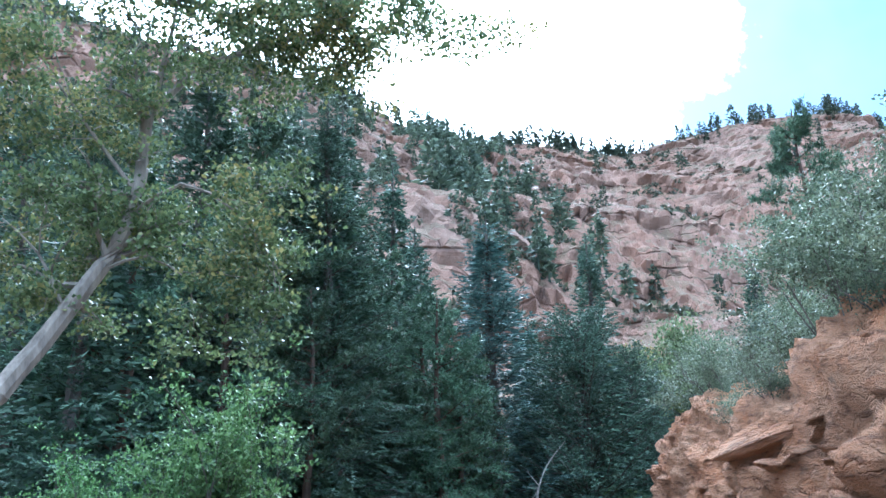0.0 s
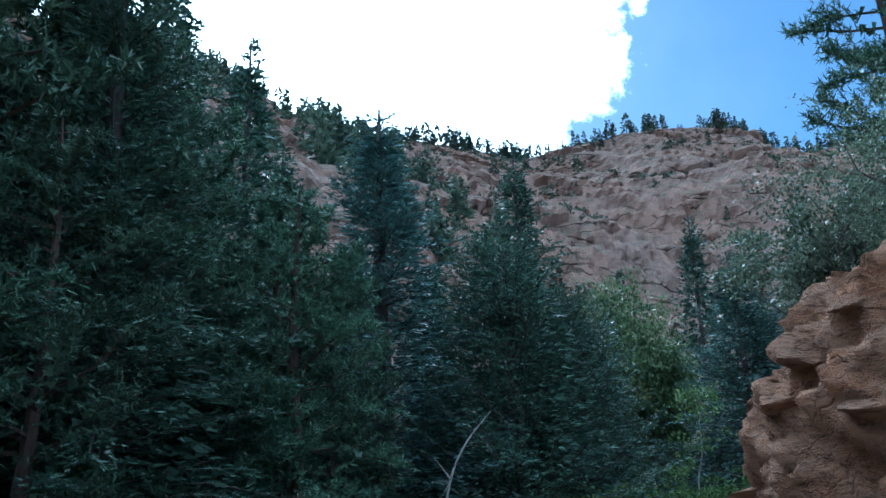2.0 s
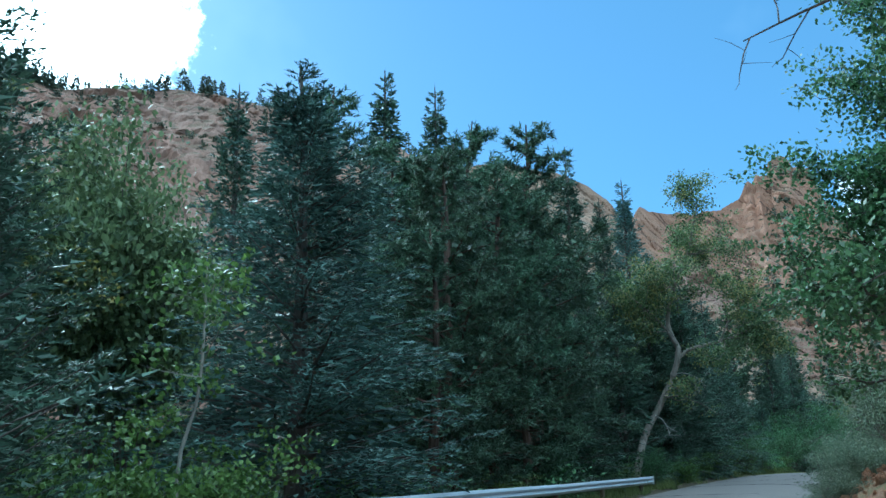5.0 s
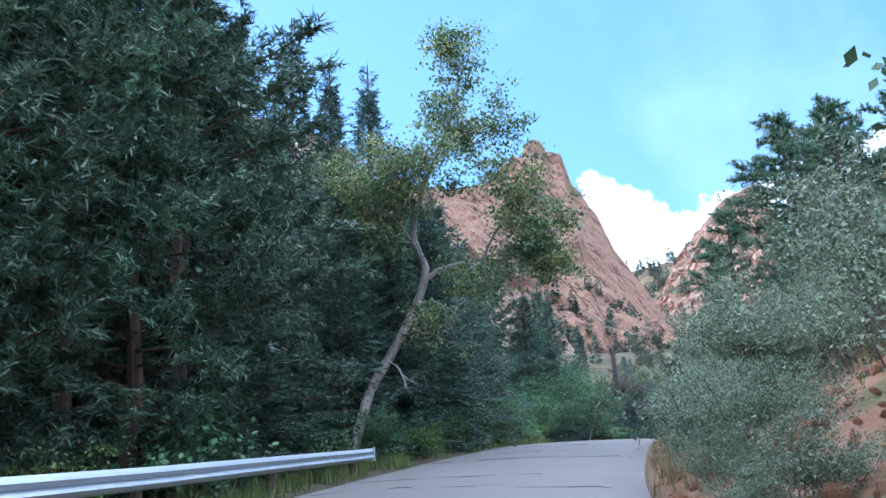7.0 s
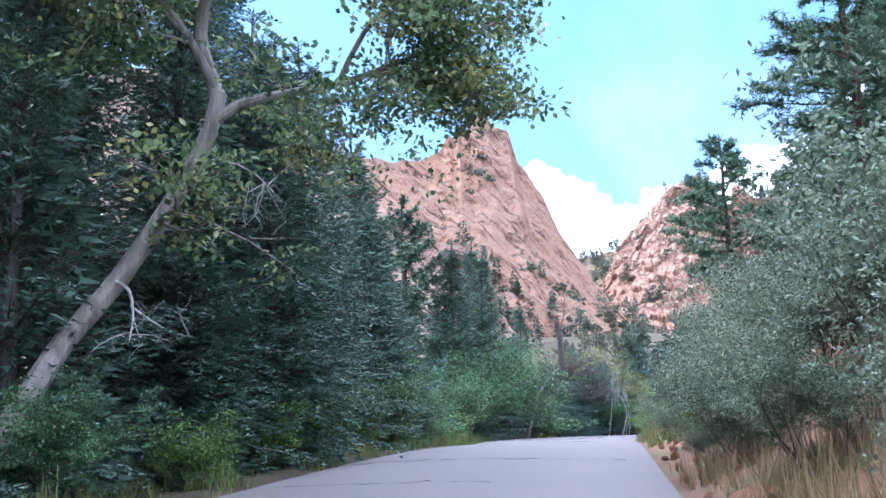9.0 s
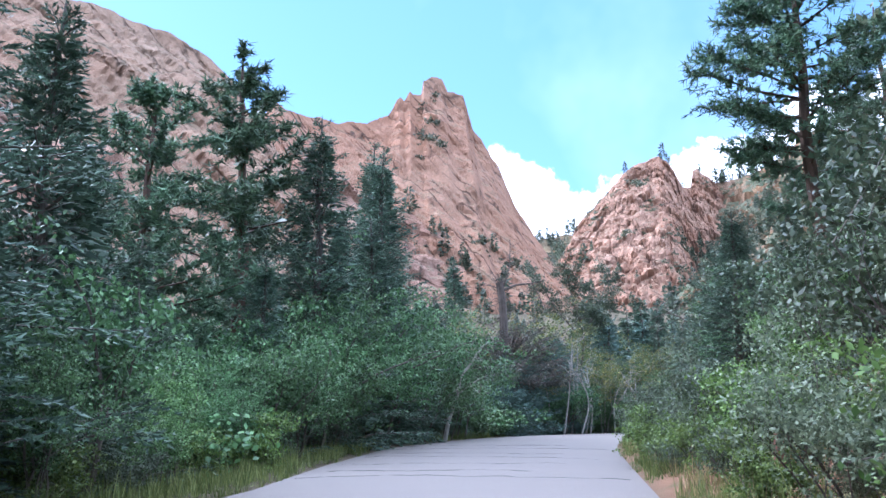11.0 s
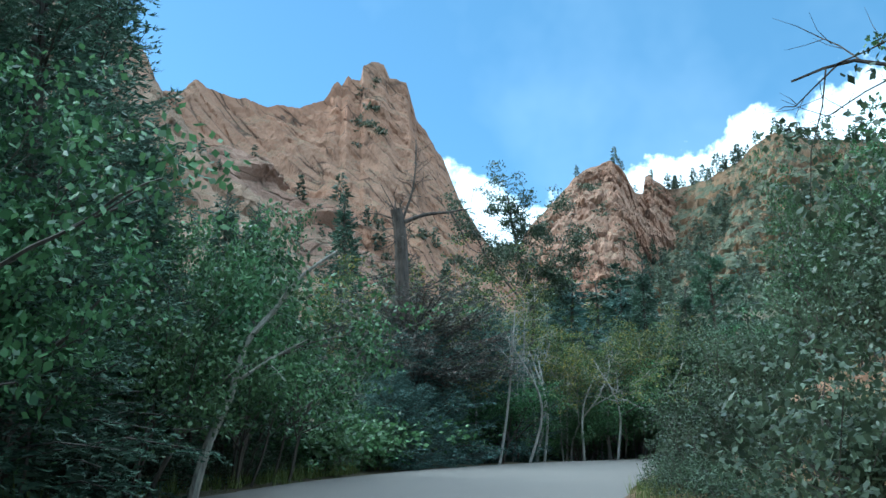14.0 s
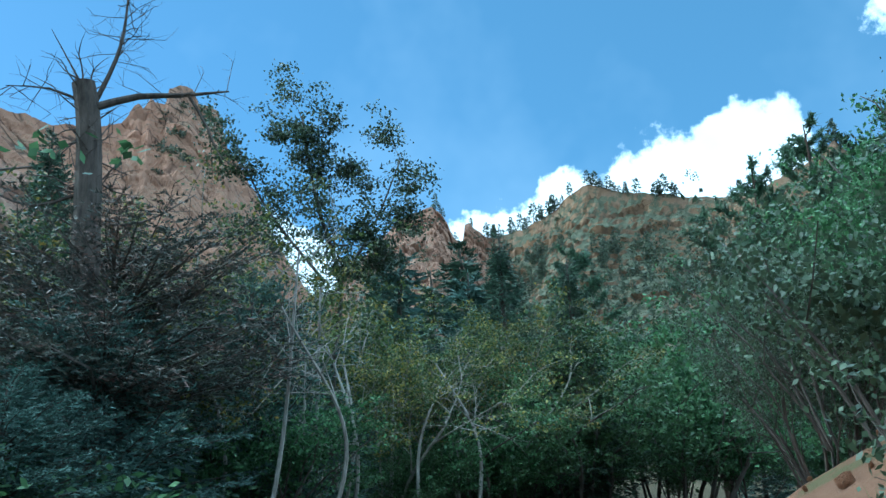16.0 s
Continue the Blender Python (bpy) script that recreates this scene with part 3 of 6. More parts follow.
far_woods("hill_pines", "small pines on the granite hill", grid, v, 160, rng, lambda r, u: r.choice([0.0, r.uniform(0.35, 1.0)], p=[0.08, 0.92]), (5, 9), 350)
FAR = [(800, 520, 150), (845, 430, 168), (878, 345, 174), (905, 335, 182), (925, 310, 182), (950, 240, 170)]
ob, grid, v = mountain("far_ridge", "distant wooded ridge at the canyon's head", FAR, (400, 150), 300, 30, WOODED, 70, 40, 6.0, LEVEL, (40, 20, 30), 3.0, 31, 90, 2.0)
far_woods("far_ridge_trees", "distant conifers on the ridge at the canyon's head", grid, v, 420, rng, lambda r, u: r.uniform(0.0, 0.7) ** 1.5, (9, 15), 0)
EAST = [(616, 150, 118), (602, 130, 142), (584, 107, 140), (565, 85, 144), (556, 74, 151), (550, 64, 154), (545, 45, 146), (543, 12, 139), (536, -7, 134), (513, -23, 131), (499, -40, 136), (475, -49, 138), (473, -57, 125), (455, -66, 117), (430, -95, 105), (390, -150, 100)]
ob, grid, v = mountain("mesa_ridge", "wooded slope below a low granite mesa", EAST, (250, 40), 230, 12, MESA, 260, 110, 4.0, LEVEL, (34, 8, 20), 3.0, 21, 70, 1.2, 0.65)
far_woods("mesa_pines", "small pines and scrub on the mesa's slope", grid, v, 1200, rng, lambda r, u: r.choice([0.0, r.uniform(0.1, 1.0)], p=[0.14, 0.86]), (5, 10), 2800)

# ---------------------------------------------------------------- trees


def road_point(x, y):
    return int(((ROAD[:, :2] - [x, y]) ** 2).sum(1).argmin())


def bough(start, way, length, sag, rng, steps=5, wander=0.06):
    """A bough's line: it starts along way and bends by sag."""
    p = [np.array(start, float)]
    d = np.array(way, float)
    for k in range(steps):
        d = unit(d + np.array([0, 0, sag / steps]) + rng.normal(0, wander, 3))
        p.append(p[-1] + d * length / steps)
    return np.array(p)


def along(p, s):
    """Points and directions at the fractions s of a line."""
    x = np.clip(s, 0, 0.999) * (len(p) - 1)
    k = x.astype(int)
    return p[k] + (p[k + 1] - p[k]) * (x - k)[:, None], unit(p[k + 1] - p[k])


def fronds(g, p, length, rng, count, twig, needle, width, per, flat=0.16):
    """A bough's pad: side twigs in one drooping plane, with needles along both of their edges."""
    s = np.clip(np.linspace(0.1, 1.0, count) ** 0.85 + rng.normal(0, 0.03, count), 0.05, 1.0)
    o, d = along(p, s)
    hand = np.where(np.arange(count) % 2, 1.0, -1.0)[:, None]
    side = unit(np.cross(d, [0, 0, 1.0])) * hand
    w = unit(d * rng.uniform(0.5, 1.0, (count, 1)) + side * rng.uniform(0.3, 1.2, (count, 1)) + rng.normal(0, flat, (count, 3)) + [0, 0, -0.1])
    ln = twig * (1.15 - 0.75 * s) * rng.uniform(0.65, 1.25, count) * min(1.0, 0.2 + length / 2.6)
    r = rng.uniform(0.0, 1.0, (count, per))
    base = o[:, None] + w[:, None] * (ln[:, None] * r)[..., None]
    base[..., 2] -= 0.22 * ln[:, None] * r**2
    edge = unit(np.cross(w, [0, 0, 1.0]))[:, None] * rng.normal(0, 0.75, (count, per, 1))
    out = unit(w[:, None] * 0.8 + edge + rng.normal(0, 0.25, (count, per, 3)) + [0, 0, 0.1])
    tip = base + out * (needle * rng.uniform(0.6, 1.25, (count, per)))[..., None]
    g.blades(base.reshape(-1, 3), tip.reshape(-1, 3), width * np.ones(count * per), rng, 0.7)


def stem(height, radius, rng, lean=0.0, steps=9, crook=0.012):
    z = np.linspace(0, 1, steps)
    x = np.cumsum(rng.normal(0, crook, (steps, 2)), 0) * height * 0.35
    x -= x[0]
    x[:, 0] += lean * z * height
    return np.column_stack([x, z * height - 0.25]), radius * (1.02 - z) ** 0.75 + 0.012


def finish_tree(tree, trunk, limbs, crown, bark, leaf):
    if trunk is not None:
        part("trunk", trunk, bark, tree)
    if limbs.count:
        tagged(part("branchwork", limbs, bark, tree), kind="stuff")
    if crown.count:
        tagged(part("crown", crown, leaf, tree), kind="stuff")


def conifer(name, label, seed, height, radius, leaf, bark, base=0.1, rows=30, each=6, needle=0.16, width=0.045, twig=0.7, per=9, droop=-0.5, lift=0.15, shape=0.85, density=7.0, bare=0.0, category="conifer tree", wood=True):
    """A spruce or fir: a straight stem and whorls of boughs with needled twigs."""
    rng = np.random.default_rng(seed)
    tree = thing(name, label, category)
    trunk, limbs, crown = Geo(), Geo(), Geo()
    p, r = stem(height, height * 0.0135 + 0.04, rng)
    trunk.tube(p, r, 7)
    for k in range(rows):
        h = base + (1 - base) * (k + rng.uniform(-0.3, 0.3)) / rows
        h = min(max(h, 0.03), 0.985)
        c, _ = along(p, np.array([h]))
        full = (1 - (h - base) / (1 - base)) ** shape if h > base else 1.0
        for q in range(max(3, int(each * (0.6 + 0.5 * full)))):
            a = rng.uniform(0, 2 * np.pi)
            ln = radius * full * rng.uniform(0.65, 1.12) + 0.22
            b = bough(c[0], [math.cos(a), math.sin(a), lift + 0.7 * (1 - full)], ln, droop * full + 0.15, rng)
            if wood:
                limbs.tube(b[[0, 3, 5]] if ln > 2 else b[[0, -1]], np.linspace(0.012 + ln * 0.009, 0.004, 3 if ln > 2 else 2), 3, False)
            if rng.random() > bare:
                fronds(crown, b, ln, rng, int(density * ln) + 4, twig, needle * min(1.0, 0.45 + 0.5 * ln), width * min(1.0, 0.5 + 0.5 * ln), per)
    if not bare:
        # wide blades hidden inside the crown, added to block light and darken it
        inner = int(rows * radius * (40 if wood else 14))
        z = base + (0.93 - base) * rng.random(inner) ** 1.25
        o, _ = along(p, z)
        a = rng.uniform(0, 2 * np.pi, inner)
        d = np.column_stack([np.cos(a), np.sin(a), rng.uniform(-0.5, 0.1, inner)])
        reach = (radius * (1 - (z - base) / (1 - base)) ** shape * rng.uniform(0.03, 0.6, inner) ** 0.7)[:, None]
        crown.blades(o + d * reach, o + d * (reach + (0.28 if wood else 0.4)), np.full(inner, 0.11 if wood else 0.2), rng, 0.3)
    crown.blades(p[-1:] - [0, 0, 0.5], p[-1:] + [0, 0, 0.2], [0.12], rng)
    finish_tree(tree, trunk, limbs, crown, bark, leaf)
    return tree


def tufted_pine(name, label, seed, height, radius, leaf=PINE, base=0.25, boughs=46, tufts=7, per=22, needle=0.24, width=0.022, bark=PINE_BARK, droop=0.25, wood=True):
    """A ponderosa: an open crown of long-needled tufts at the boughs' ends."""
    rng = np.random.default_rng(seed)
    tree = thing(name, label, "pine tree")
    trunk, limbs, crown = Geo(), Geo(), Geo()
    p, r = stem(height, height * 0.012 + 0.05, rng, 0.0, 9, 0.02)
    trunk.tube(p, r, 8)
    for k in range(boughs):
        h = base + (0.97 - base) * ((k + rng.uniform(0, 1)) / boughs) ** 0.9
        c, _ = along(p, np.array([h]))
        g = (h - base) / (1 - base)
        full = (0.45 + 1.5 * g) if g < 0.33 else (1.0 - (g - 0.33) / 0.67) ** 0.75 * 0.95 + 0.06
        a = rng.uniform(0, 2 * np.pi)
        ln = radius * full * rng.uniform(0.6, 1.15) + 0.3
        b = bough(c[0], [math.cos(a), math.sin(a), 0.1 + 0.5 * g], ln, droop * rng.uniform(-0.6, 1.4), rng, 6, 0.13)
        limbs.tube(b[::2] if wood else b[::3], np.linspace(0.02 + ln * 0.012, 0.008, len(b[::2] if wood else b[::3])), 3, False)
        count = int(tufts * (0.2 + 0.62 * ln)) + 2
        long = needle * min(1.0, 0.55 + 0.4 * ln)
        s = rng.uniform(0.18, 1.0, count) ** 0.75
        o, d = along(b, s)
        w = unit(d * 0.6 + rng.normal(0, 0.6, (count, 3)) + [0, 0, 0.25])
        reach = (0.18 + 0.16 * ln) * rng.uniform(0.3, 1.1, count)[:, None] * (1.25 - s)[:, None] * 2
        e = o + w * reach
        for q in range(0, count if wood else 0, 5):
            limbs.tube(np.array([o[q], e[q]]), [0.011, 0.006], 3, False)
        way = unit(w[:, None] * 0.75 + rng.normal(0, 0.75, (count, per, 3)))
        back = rng.uniform(-0.05, 0.5, (count, per, 1)) * -w[:, None]
        f = e[:, None] + back
        crown.blades(f.reshape(-1, 3), (f + way * long * rng.uniform(0.7, 1.2, (count, per, 1))).reshape(-1, 3), width * np.ones(count * per), rng)
        o, d = along(b, rng.uniform(0.1, 0.75, int(5 * ln) + 2))
        w = unit(rng.normal(size=o.shape))
        crown.blades(o - w * 0.2, o + w * 0.2, np.full(len(o), 0.2), rng)
    finish_tree(tree, trunk, limbs, crown, bark, leaf)
    return tree


def grow(trunk, limbs, tips, start, way, length, radius, depth, rng, spread=0.7, sag=0.0, forks=3, first=0.35, shrink=0.66, wander=0.12, rise=0.15, inner=1, twigs=True):
    """Limbs that fork; the outermost lines are gathered in tips."""
    b = bough(start, way, length, sag, rng, 6, wander)
    if twigs or depth or trunk:
        (trunk or limbs).tube(b if radius > 0.02 else b[::3], np.linspace(radius, radius * 0.55 if depth else radius * 0.3, len(b if radius > 0.02 else b[::3])), 7 if radius > 0.05 else 4 if radius > 0.015 else 3, False)
    if depth <= inner:
        tips.append((b, length))
    if depth == 0:
        return
    for s in [1.0] + list(rng.uniform(first, 0.95, forks)):
        o, d = along(b, np.array([s]))
        w = unit(d[0] * (1.0 if s == 1.0 else 0.55) + rng.normal(0, spread, 3) * [1, 1, 0.7] + [0, 0, rise])
        grow(None, limbs, tips, o[0], w, length * shrink * rng.uniform(0.75, 1.15), radius * (0.6 if s == 1.0 else 0.45), depth - 1, rng, spread, sag, forks, 0.25, shrink, wander, rise, inner, twigs)


def leaf_clumps(crown, tips, per, puff, leaf_size, rng, droop=0.3):
    """Leaves in tight sprays about the outer twigs, with gaps between the sprays."""
    for b, ln in tips:
        k = int(per * rng.uniform(0.6, 1.4)) + 1
        m = max(1, k // 13)
        o, d = along(b, rng.uniform(0.3, 1.0, m))
        o = o + rng.normal(0, puff * min(1.0, 0.4 + ln * 0.5), (m, 3)) * [1, 1, 0.75]
        c = o[rng.integers(0, m, k)] + rng.normal(0, 1.45 * leaf_size[0], (k, 3)) * [1, 1, 0.4]
        crown.leaves(c, leaf_size[0], leaf_size[1], rng, droop)


def leafy(name, label, seed, leaf, bark, start_lines, depth=3, leaf_size=(0.15, 0.085), per=26, puff=0.32, category="tree", forks=3, spread=0.5, droop=0.3, sag=0.05, wander=0.10, rise=0.3, twigs=True):
    """A broadleaved tree or shrub from its first limbs: (start, way, length, radius)."""
    rng = np.random.default_rng(seed)
    tree = thing(name, label, category)
    trunk, limbs, crown, tips = Geo(), Geo(), Geo(), []
    for k, (start, way, length, radius) in enumerate(start_lines):
        trunk = Geo()
        grow(trunk, limbs, tips, np.array(start, float), unit(np.array(way, float)), length, radius, depth, rng, spread, sag, forks, wander=wander, rise=rise, inner=2 if len(start_lines) > 2 else 1, twigs=twigs)
        part("trunk" if len(start_lines) == 1 else "stem", trunk, bark, tree)
    leaf_clumps(crown, tips, per, puff, leaf_size, rng, droop)
    if len(start_lines) > 2:
        # larger leaves within the bush, added as occluders so that its inside goes dark
        o = np.concatenate([along(b, rng.uniform(0.1, 0.9, 6))[0] for b, _ in tips])
        mid = o.mean(0) * [1, 1, 0.8]
        crown.leaves(mid + (o - mid) * rng.uniform(0.2, 0.62, (len(o), 1)), leaf_size[0] * 1.3, leaf_size[1] * 1.7, rng, droop)
    finish_tree(tree, None, limbs, crown, bark, leaf)
    return tree


def shrub_lines(count, height, lean, rng, radius=0.03, width=0.35):
    out = []
    for k in range(count):
        a = rng.uniform(0, 2 * np.pi)
        r = width * math.sqrt(rng.random())
        out.append(((r * math.cos(a), r * math.sin(a), -0.15), (lean * math.cos(a), lean * math.sin(a), 1), height * rng.uniform(0.35, 0.6), radius * rng.uniform(0.7, 1.3)))
    return out


def beside(x, y, height):
    """The place, moved off the road's right edge by the spread of a plant."""
    s = across(x, y)[0][0]
    room = RIGHT_EDGE + 0.25 + min(height * 0.34, 2.2)
    return tuple(np.array([x, y]) + RIGHT[road_point(x, y)] * (room - s)) if -2 < s < room else (x, y)


class Kind:
    """Variants of one kind of plant: each is built once, and then copied."""

    def __init__(self, *variants):
        self.variants, self.free, self.turn, self.back = variants, set(variants), 0, None
        self.size = [max(c[2] for o in ob.children for c in o.bound_box) for ob in variants]

    def put(self, x, y, top=None, height=None, wide=1.0, lean=(0, 0), foot=None, label=""):
        s, _, left = across(x, y)
        if self.back and abs(s[0]) > 12.5:
            return self.back.put(x, y, top, height, wide, lean, foot, label)
        if left[0] - 1.4 < s[0] < 0:
            x, y = np.array([x, y]) - RIGHT[road_point(x, y)] * (s[0] - left[0] + 1.4)
        if foot is None:
            x, y = beside(x, y, top - float(land(x, y)) if top is not None else height)
        z = float(land(x, y)) if foot is None else foot
        want = top - z if top is not None else height
        order = sorted(range(len(self.variants)), key=lambda k: abs(math.log(want / self.size[k])))
        close = [k for k in order if abs(math.log(want / self.size[k])) < 0.2] or order[:1]
        k = close[self.turn % len(close)]
        self.turn += 1
        ob, h = self.variants[k], want / self.size[k]
        m = pose(x, y, z, lean[0], lean[1], (x * 57 + y * 91 + self.turn * 77) % 360) @ Matrix.Diagonal((h * wide, h * wide, h, 1))
        if ob in self.free:
            self.free.discard(ob)
            ob.matrix_basis = m
        else:
            old = Matrix.Diagonal((*ob.matrix_basis.to_scale(), 1))
            ob = copy_thing(ob, m @ old.inverted())
        if label:
            ob["label"] = label
        return ob


R = np.random.default_rng(5)
SPRUCE_LABEL = "blue-green spruce with dense level boughs"
FIR_LABEL = "dark green fir with layered drooping boughs"
PINE_LABEL = "tall ponderosa pine with long-needled tufts"
OAK_LABEL = "bushy green scrub oak with dark stems"
SILVER_LABEL = "grey-green mahogany shrub with fine pale leaves"
ASPEN_LABEL = "slender yellow-green aspen with a pale stem"
spruces = Kind(conifer("blue_spruce", SPRUCE_LABEL, 1, 14, 3.1, SPRUCE, BARK, 0.03, 32, 8, 0.13, 0.042, 0.85, 13, -0.35, 0.12, density=7.5),
               conifer("blue_spruce", SPRUCE_LABEL, 2, 12, 2.7, SPRUCE, BARK, 0.02, 28, 8, 0.13, 0.042, 0.8, 13, -0.35, 0.12, density=7.5))
firs = Kind(conifer("fir", FIR_LABEL, 3, 19, 4.3, FIR, BARK, 0.03, 36, 8, 0.15, 0.05, 1.05, 12, -0.75, 0.3, density=6.0),
            conifer("fir", FIR_LABEL, 4, 15, 3.6, FIR, BARK, 0.04, 32, 8, 0.14, 0.047, 1.0, 12, -0.65, 0.33, 0.8, density=6.0),
            conifer("fir", FIR_LABEL, 5, 12, 3.2, FIR, BARK, 0.04, 28, 8, 0.13, 0.044, 0.95, 12, -0.6, 0.35, 0.8, density=6.4),
            conifer("fir", FIR_LABEL, 6, 9, 2.5, FIR, BARK, 0.04, 23, 8, 0.12, 0.04, 0.85, 12, -0.5, 0.35, density=6.8))
thin_firs = Kind(conifer("fir", "thin sparse fir with short boughs", 8, 15, 1.7, FIR, BARK, 0.2, 34, 6, 0.14, 0.048, 0.6, 11, density=8, shape=0.6))
far_firs = Kind(conifer("fir", FIR_LABEL, 91, 9, 2.3, FIR, BARK, 0.03, 20, 7, 0.27, 0.11, 0.8, 5, -0.5, 0.3, density=2.6, wood=False),
                conifer("blue_spruce", SPRUCE_LABEL, 92, 8, 2.2, SPRUCE, BARK, 0.03, 19, 7, 0.27, 0.11, 0.8, 5, -0.4, 0.2, density=2.6, wood=False))
mid_firs = Kind(conifer("fir", FIR_LABEL, 94, 18, 4.0, FIR, BARK, 0.03, 36, 7, 0.23, 0.085, 1.0, 7, -0.7, 0.3, density=4.2, wood=False),
                conifer("fir", FIR_LABEL, 95, 11, 3.0, FIR, BARK, 0.03, 27, 7, 0.20, 0.075, 0.9, 7, -0.6, 0.3, density=4.2, wood=False))
firs.back = mid_firs
pines = Kind(tufted_pine("ponderosa_pine", PINE_LABEL, 21, 17, 4.0, base=0.12, boughs=60, tufts=15, per=19, needle=0.22, width=0.042),
             tufted_pine("ponderosa_pine", PINE_LABEL, 22, 15, 3.5, base=0.1, boughs=60, tufts=15, per=19, needle=0.22, width=0.042),
             tufted_pine("ponderosa_pine", PINE_LABEL, 23, 13, 3.5, base=0.06, boughs=60, tufts=15, per=19, needle=0.22, width=0.042))
mid_pines = Kind(tufted_pine("ponderosa_pine", PINE_LABEL, 96, 16, 3.8, base=0.06, boughs=66, tufts=14, per=14, needle=0.27, width=0.07, wood=False))
pines.back = mid_pines
open_pines = Kind(tufted_pine("ponderosa_pine", "open-crowned ponderosa pine with a bare lower trunk", 24, 15, 3.1, base=0.34, boughs=62, tufts=18, per=19, needle=0.22, width=0.042))
far_pines = Kind(tufted_pine("ponderosa_pine", PINE_LABEL, 93, 9, 2.6, base=0.06, boughs=44, tufts=5, per=12, needle=0.28, width=0.09, wood=False))
oaks = Kind(leafy("gambel_oak", OAK_LABEL, 31, OAK, BARK, shrub_lines(7, 4.8, 0.32, R, 0.05, 0.9), 3, (0.125, 0.082), 28, 0.26, forks=2, twigs=False),
            leafy("gambel_oak", OAK_LABEL, 32, OAK, BARK, shrub_lines(7, 4.8, 0.35, R, 0.05, 0.9), 3, (0.125, 0.082), 28, 0.26, forks=2, twigs=False))
fine_oaks = Kind(leafy("gambel_oak", OAK_LABEL, 33, OAK, BARK, shrub_lines(8, 4.8, 0.32, R, 0.045, 0.9), 3, (0.10, 0.066), 36, 0.24, forks=2, twigs=False),
                 leafy("gambel_oak", OAK_LABEL, 34, OAK, BARK, shrub_lines(8, 4.6, 0.35, R, 0.045, 0.9), 3, (0.10, 0.066), 36, 0.24, forks=2, twigs=False))
edge_oaks = Kind(leafy("gambel_oak", "bright green young oak at the road's edge", 35, BRIGHT_OAK, BARK, shrub_lines(9, 4.6, 0.3, R, 0.035, 0.7), 3, (0.13, 0.085), 26, 0.2, forks=2, twigs=False))
box_elders = Kind(leafy("box_elder", "spreading box elder with dense green leaves", 36, OAK, BARK, [((0, 0, -0.2), (0.1, 0.05, 1), 2.4, 0.14), ((0.2, 0.1, -0.2), (-0.35, 0.2, 1), 2.2, 0.10)], 4, (0.105, 0.068), 26, 0.26, forks=3, spread=0.62, rise=0.2))
willows = Kind(leafy("willow", "round-crowned light green willow", 37, WILLOW, BARK, shrub_lines(5, 9.0, 0.12, R, 0.10, 0.5), 4, (0.26, 0.17), 62, 0.45, forks=2, spread=0.34, rise=0.3, twigs=False))
silvers = Kind(leafy("mountain_mahogany", SILVER_LABEL, 42, SILVER, BARK, shrub_lines(8, 3.4, 0.4, R, 0.03, 0.7), 3, (0.11, 0.056), 24, 0.25, "shrub", forks=2, twigs=False))
fine_silvers = Kind(leafy("mountain_mahogany", SILVER_LABEL, 41, SILVER, BARK, shrub_lines(9, 3.2, 0.4, R, 0.026, 0.7), 3, (0.082, 0.044), 30, 0.17, "shrub", forks=2, twigs=False),
                    leafy("mountain_mahogany", SILVER_LABEL, 43, SILVER, BARK, shrub_lines(9, 3.0, 0.45, R, 0.026, 0.7), 3, (0.082, 0.044), 30, 0.17, "shrub", forks=2, twigs=False))
low_silvers = Kind(leafy("mountain_mahogany", "low grey-green shrub with fine pale leaves", 44, SILVER, BARK, shrub_lines(8, 1.9, 0.5, R, 0.014, 0.5), 2, (0.052, 0.027), 44, 0.2, "shrub", forks=3, twigs=False),
                   leafy("mountain_mahogany", "low grey-green shrub with fine pale leaves", 45, SILVER, BARK, shrub_lines(8, 1.9, 0.55, R, 0.014, 0.5), 2, (0.052, 0.027), 44, 0.2, "shrub", forks=3, twigs=False))
duskies = Kind(leafy("bank_shrub", "grey-green leafy shrub on the bank", 46, DUSKY, BARK, shrub_lines(10, 5.4, 0.4, R, 0.045, 1.0), 3, (0.074, 0.046), 50, 0.22, "shrub", forks=2, twigs=False),
               leafy("bank_shrub", "grey-green leafy shrub on the bank", 47, DUSKY, BARK, shrub_lines(8, 2.0, 0.5, R, 0.015, 0.5), 2, (0.065, 0.040), 32, 0.18, "shrub", forks=3, twigs=False))
limes = Kind(leafy("sumac_bush", "low bright green leafy bush", 51, LIME, BARK, shrub_lines(9, 1.7, 0.5, R, 0.010, 0.45), 2, (0.068, 0.042), 26, 0.15, "bush", twigs=False),
             leafy("sumac_bush", "low bright green leafy bush", 52, LIME, BARK, shrub_lines(9, 1.6, 0.55, R, 0.010, 0.45), 2, (0.068, 0.042), 26, 0.15, "bush", twigs=False))
scrub = Kind(leafy("undergrowth_bush", "low dark green undergrowth bush", 55, OAK, BARK, shrub_lines(7, 1.8, 0.5, R, 0.012, 0.5), 2, (0.145, 0.095), 9, 0.2, "bush", forks=2, twigs=False),
             leafy("undergrowth_bush", "low dark green undergrowth bush", 56, OAK, BARK, shrub_lines(7, 1.7, 0.55, R, 0.012, 0.5), 2, (0.145, 0.095), 9, 0.2, "bush", forks=2, twigs=False))
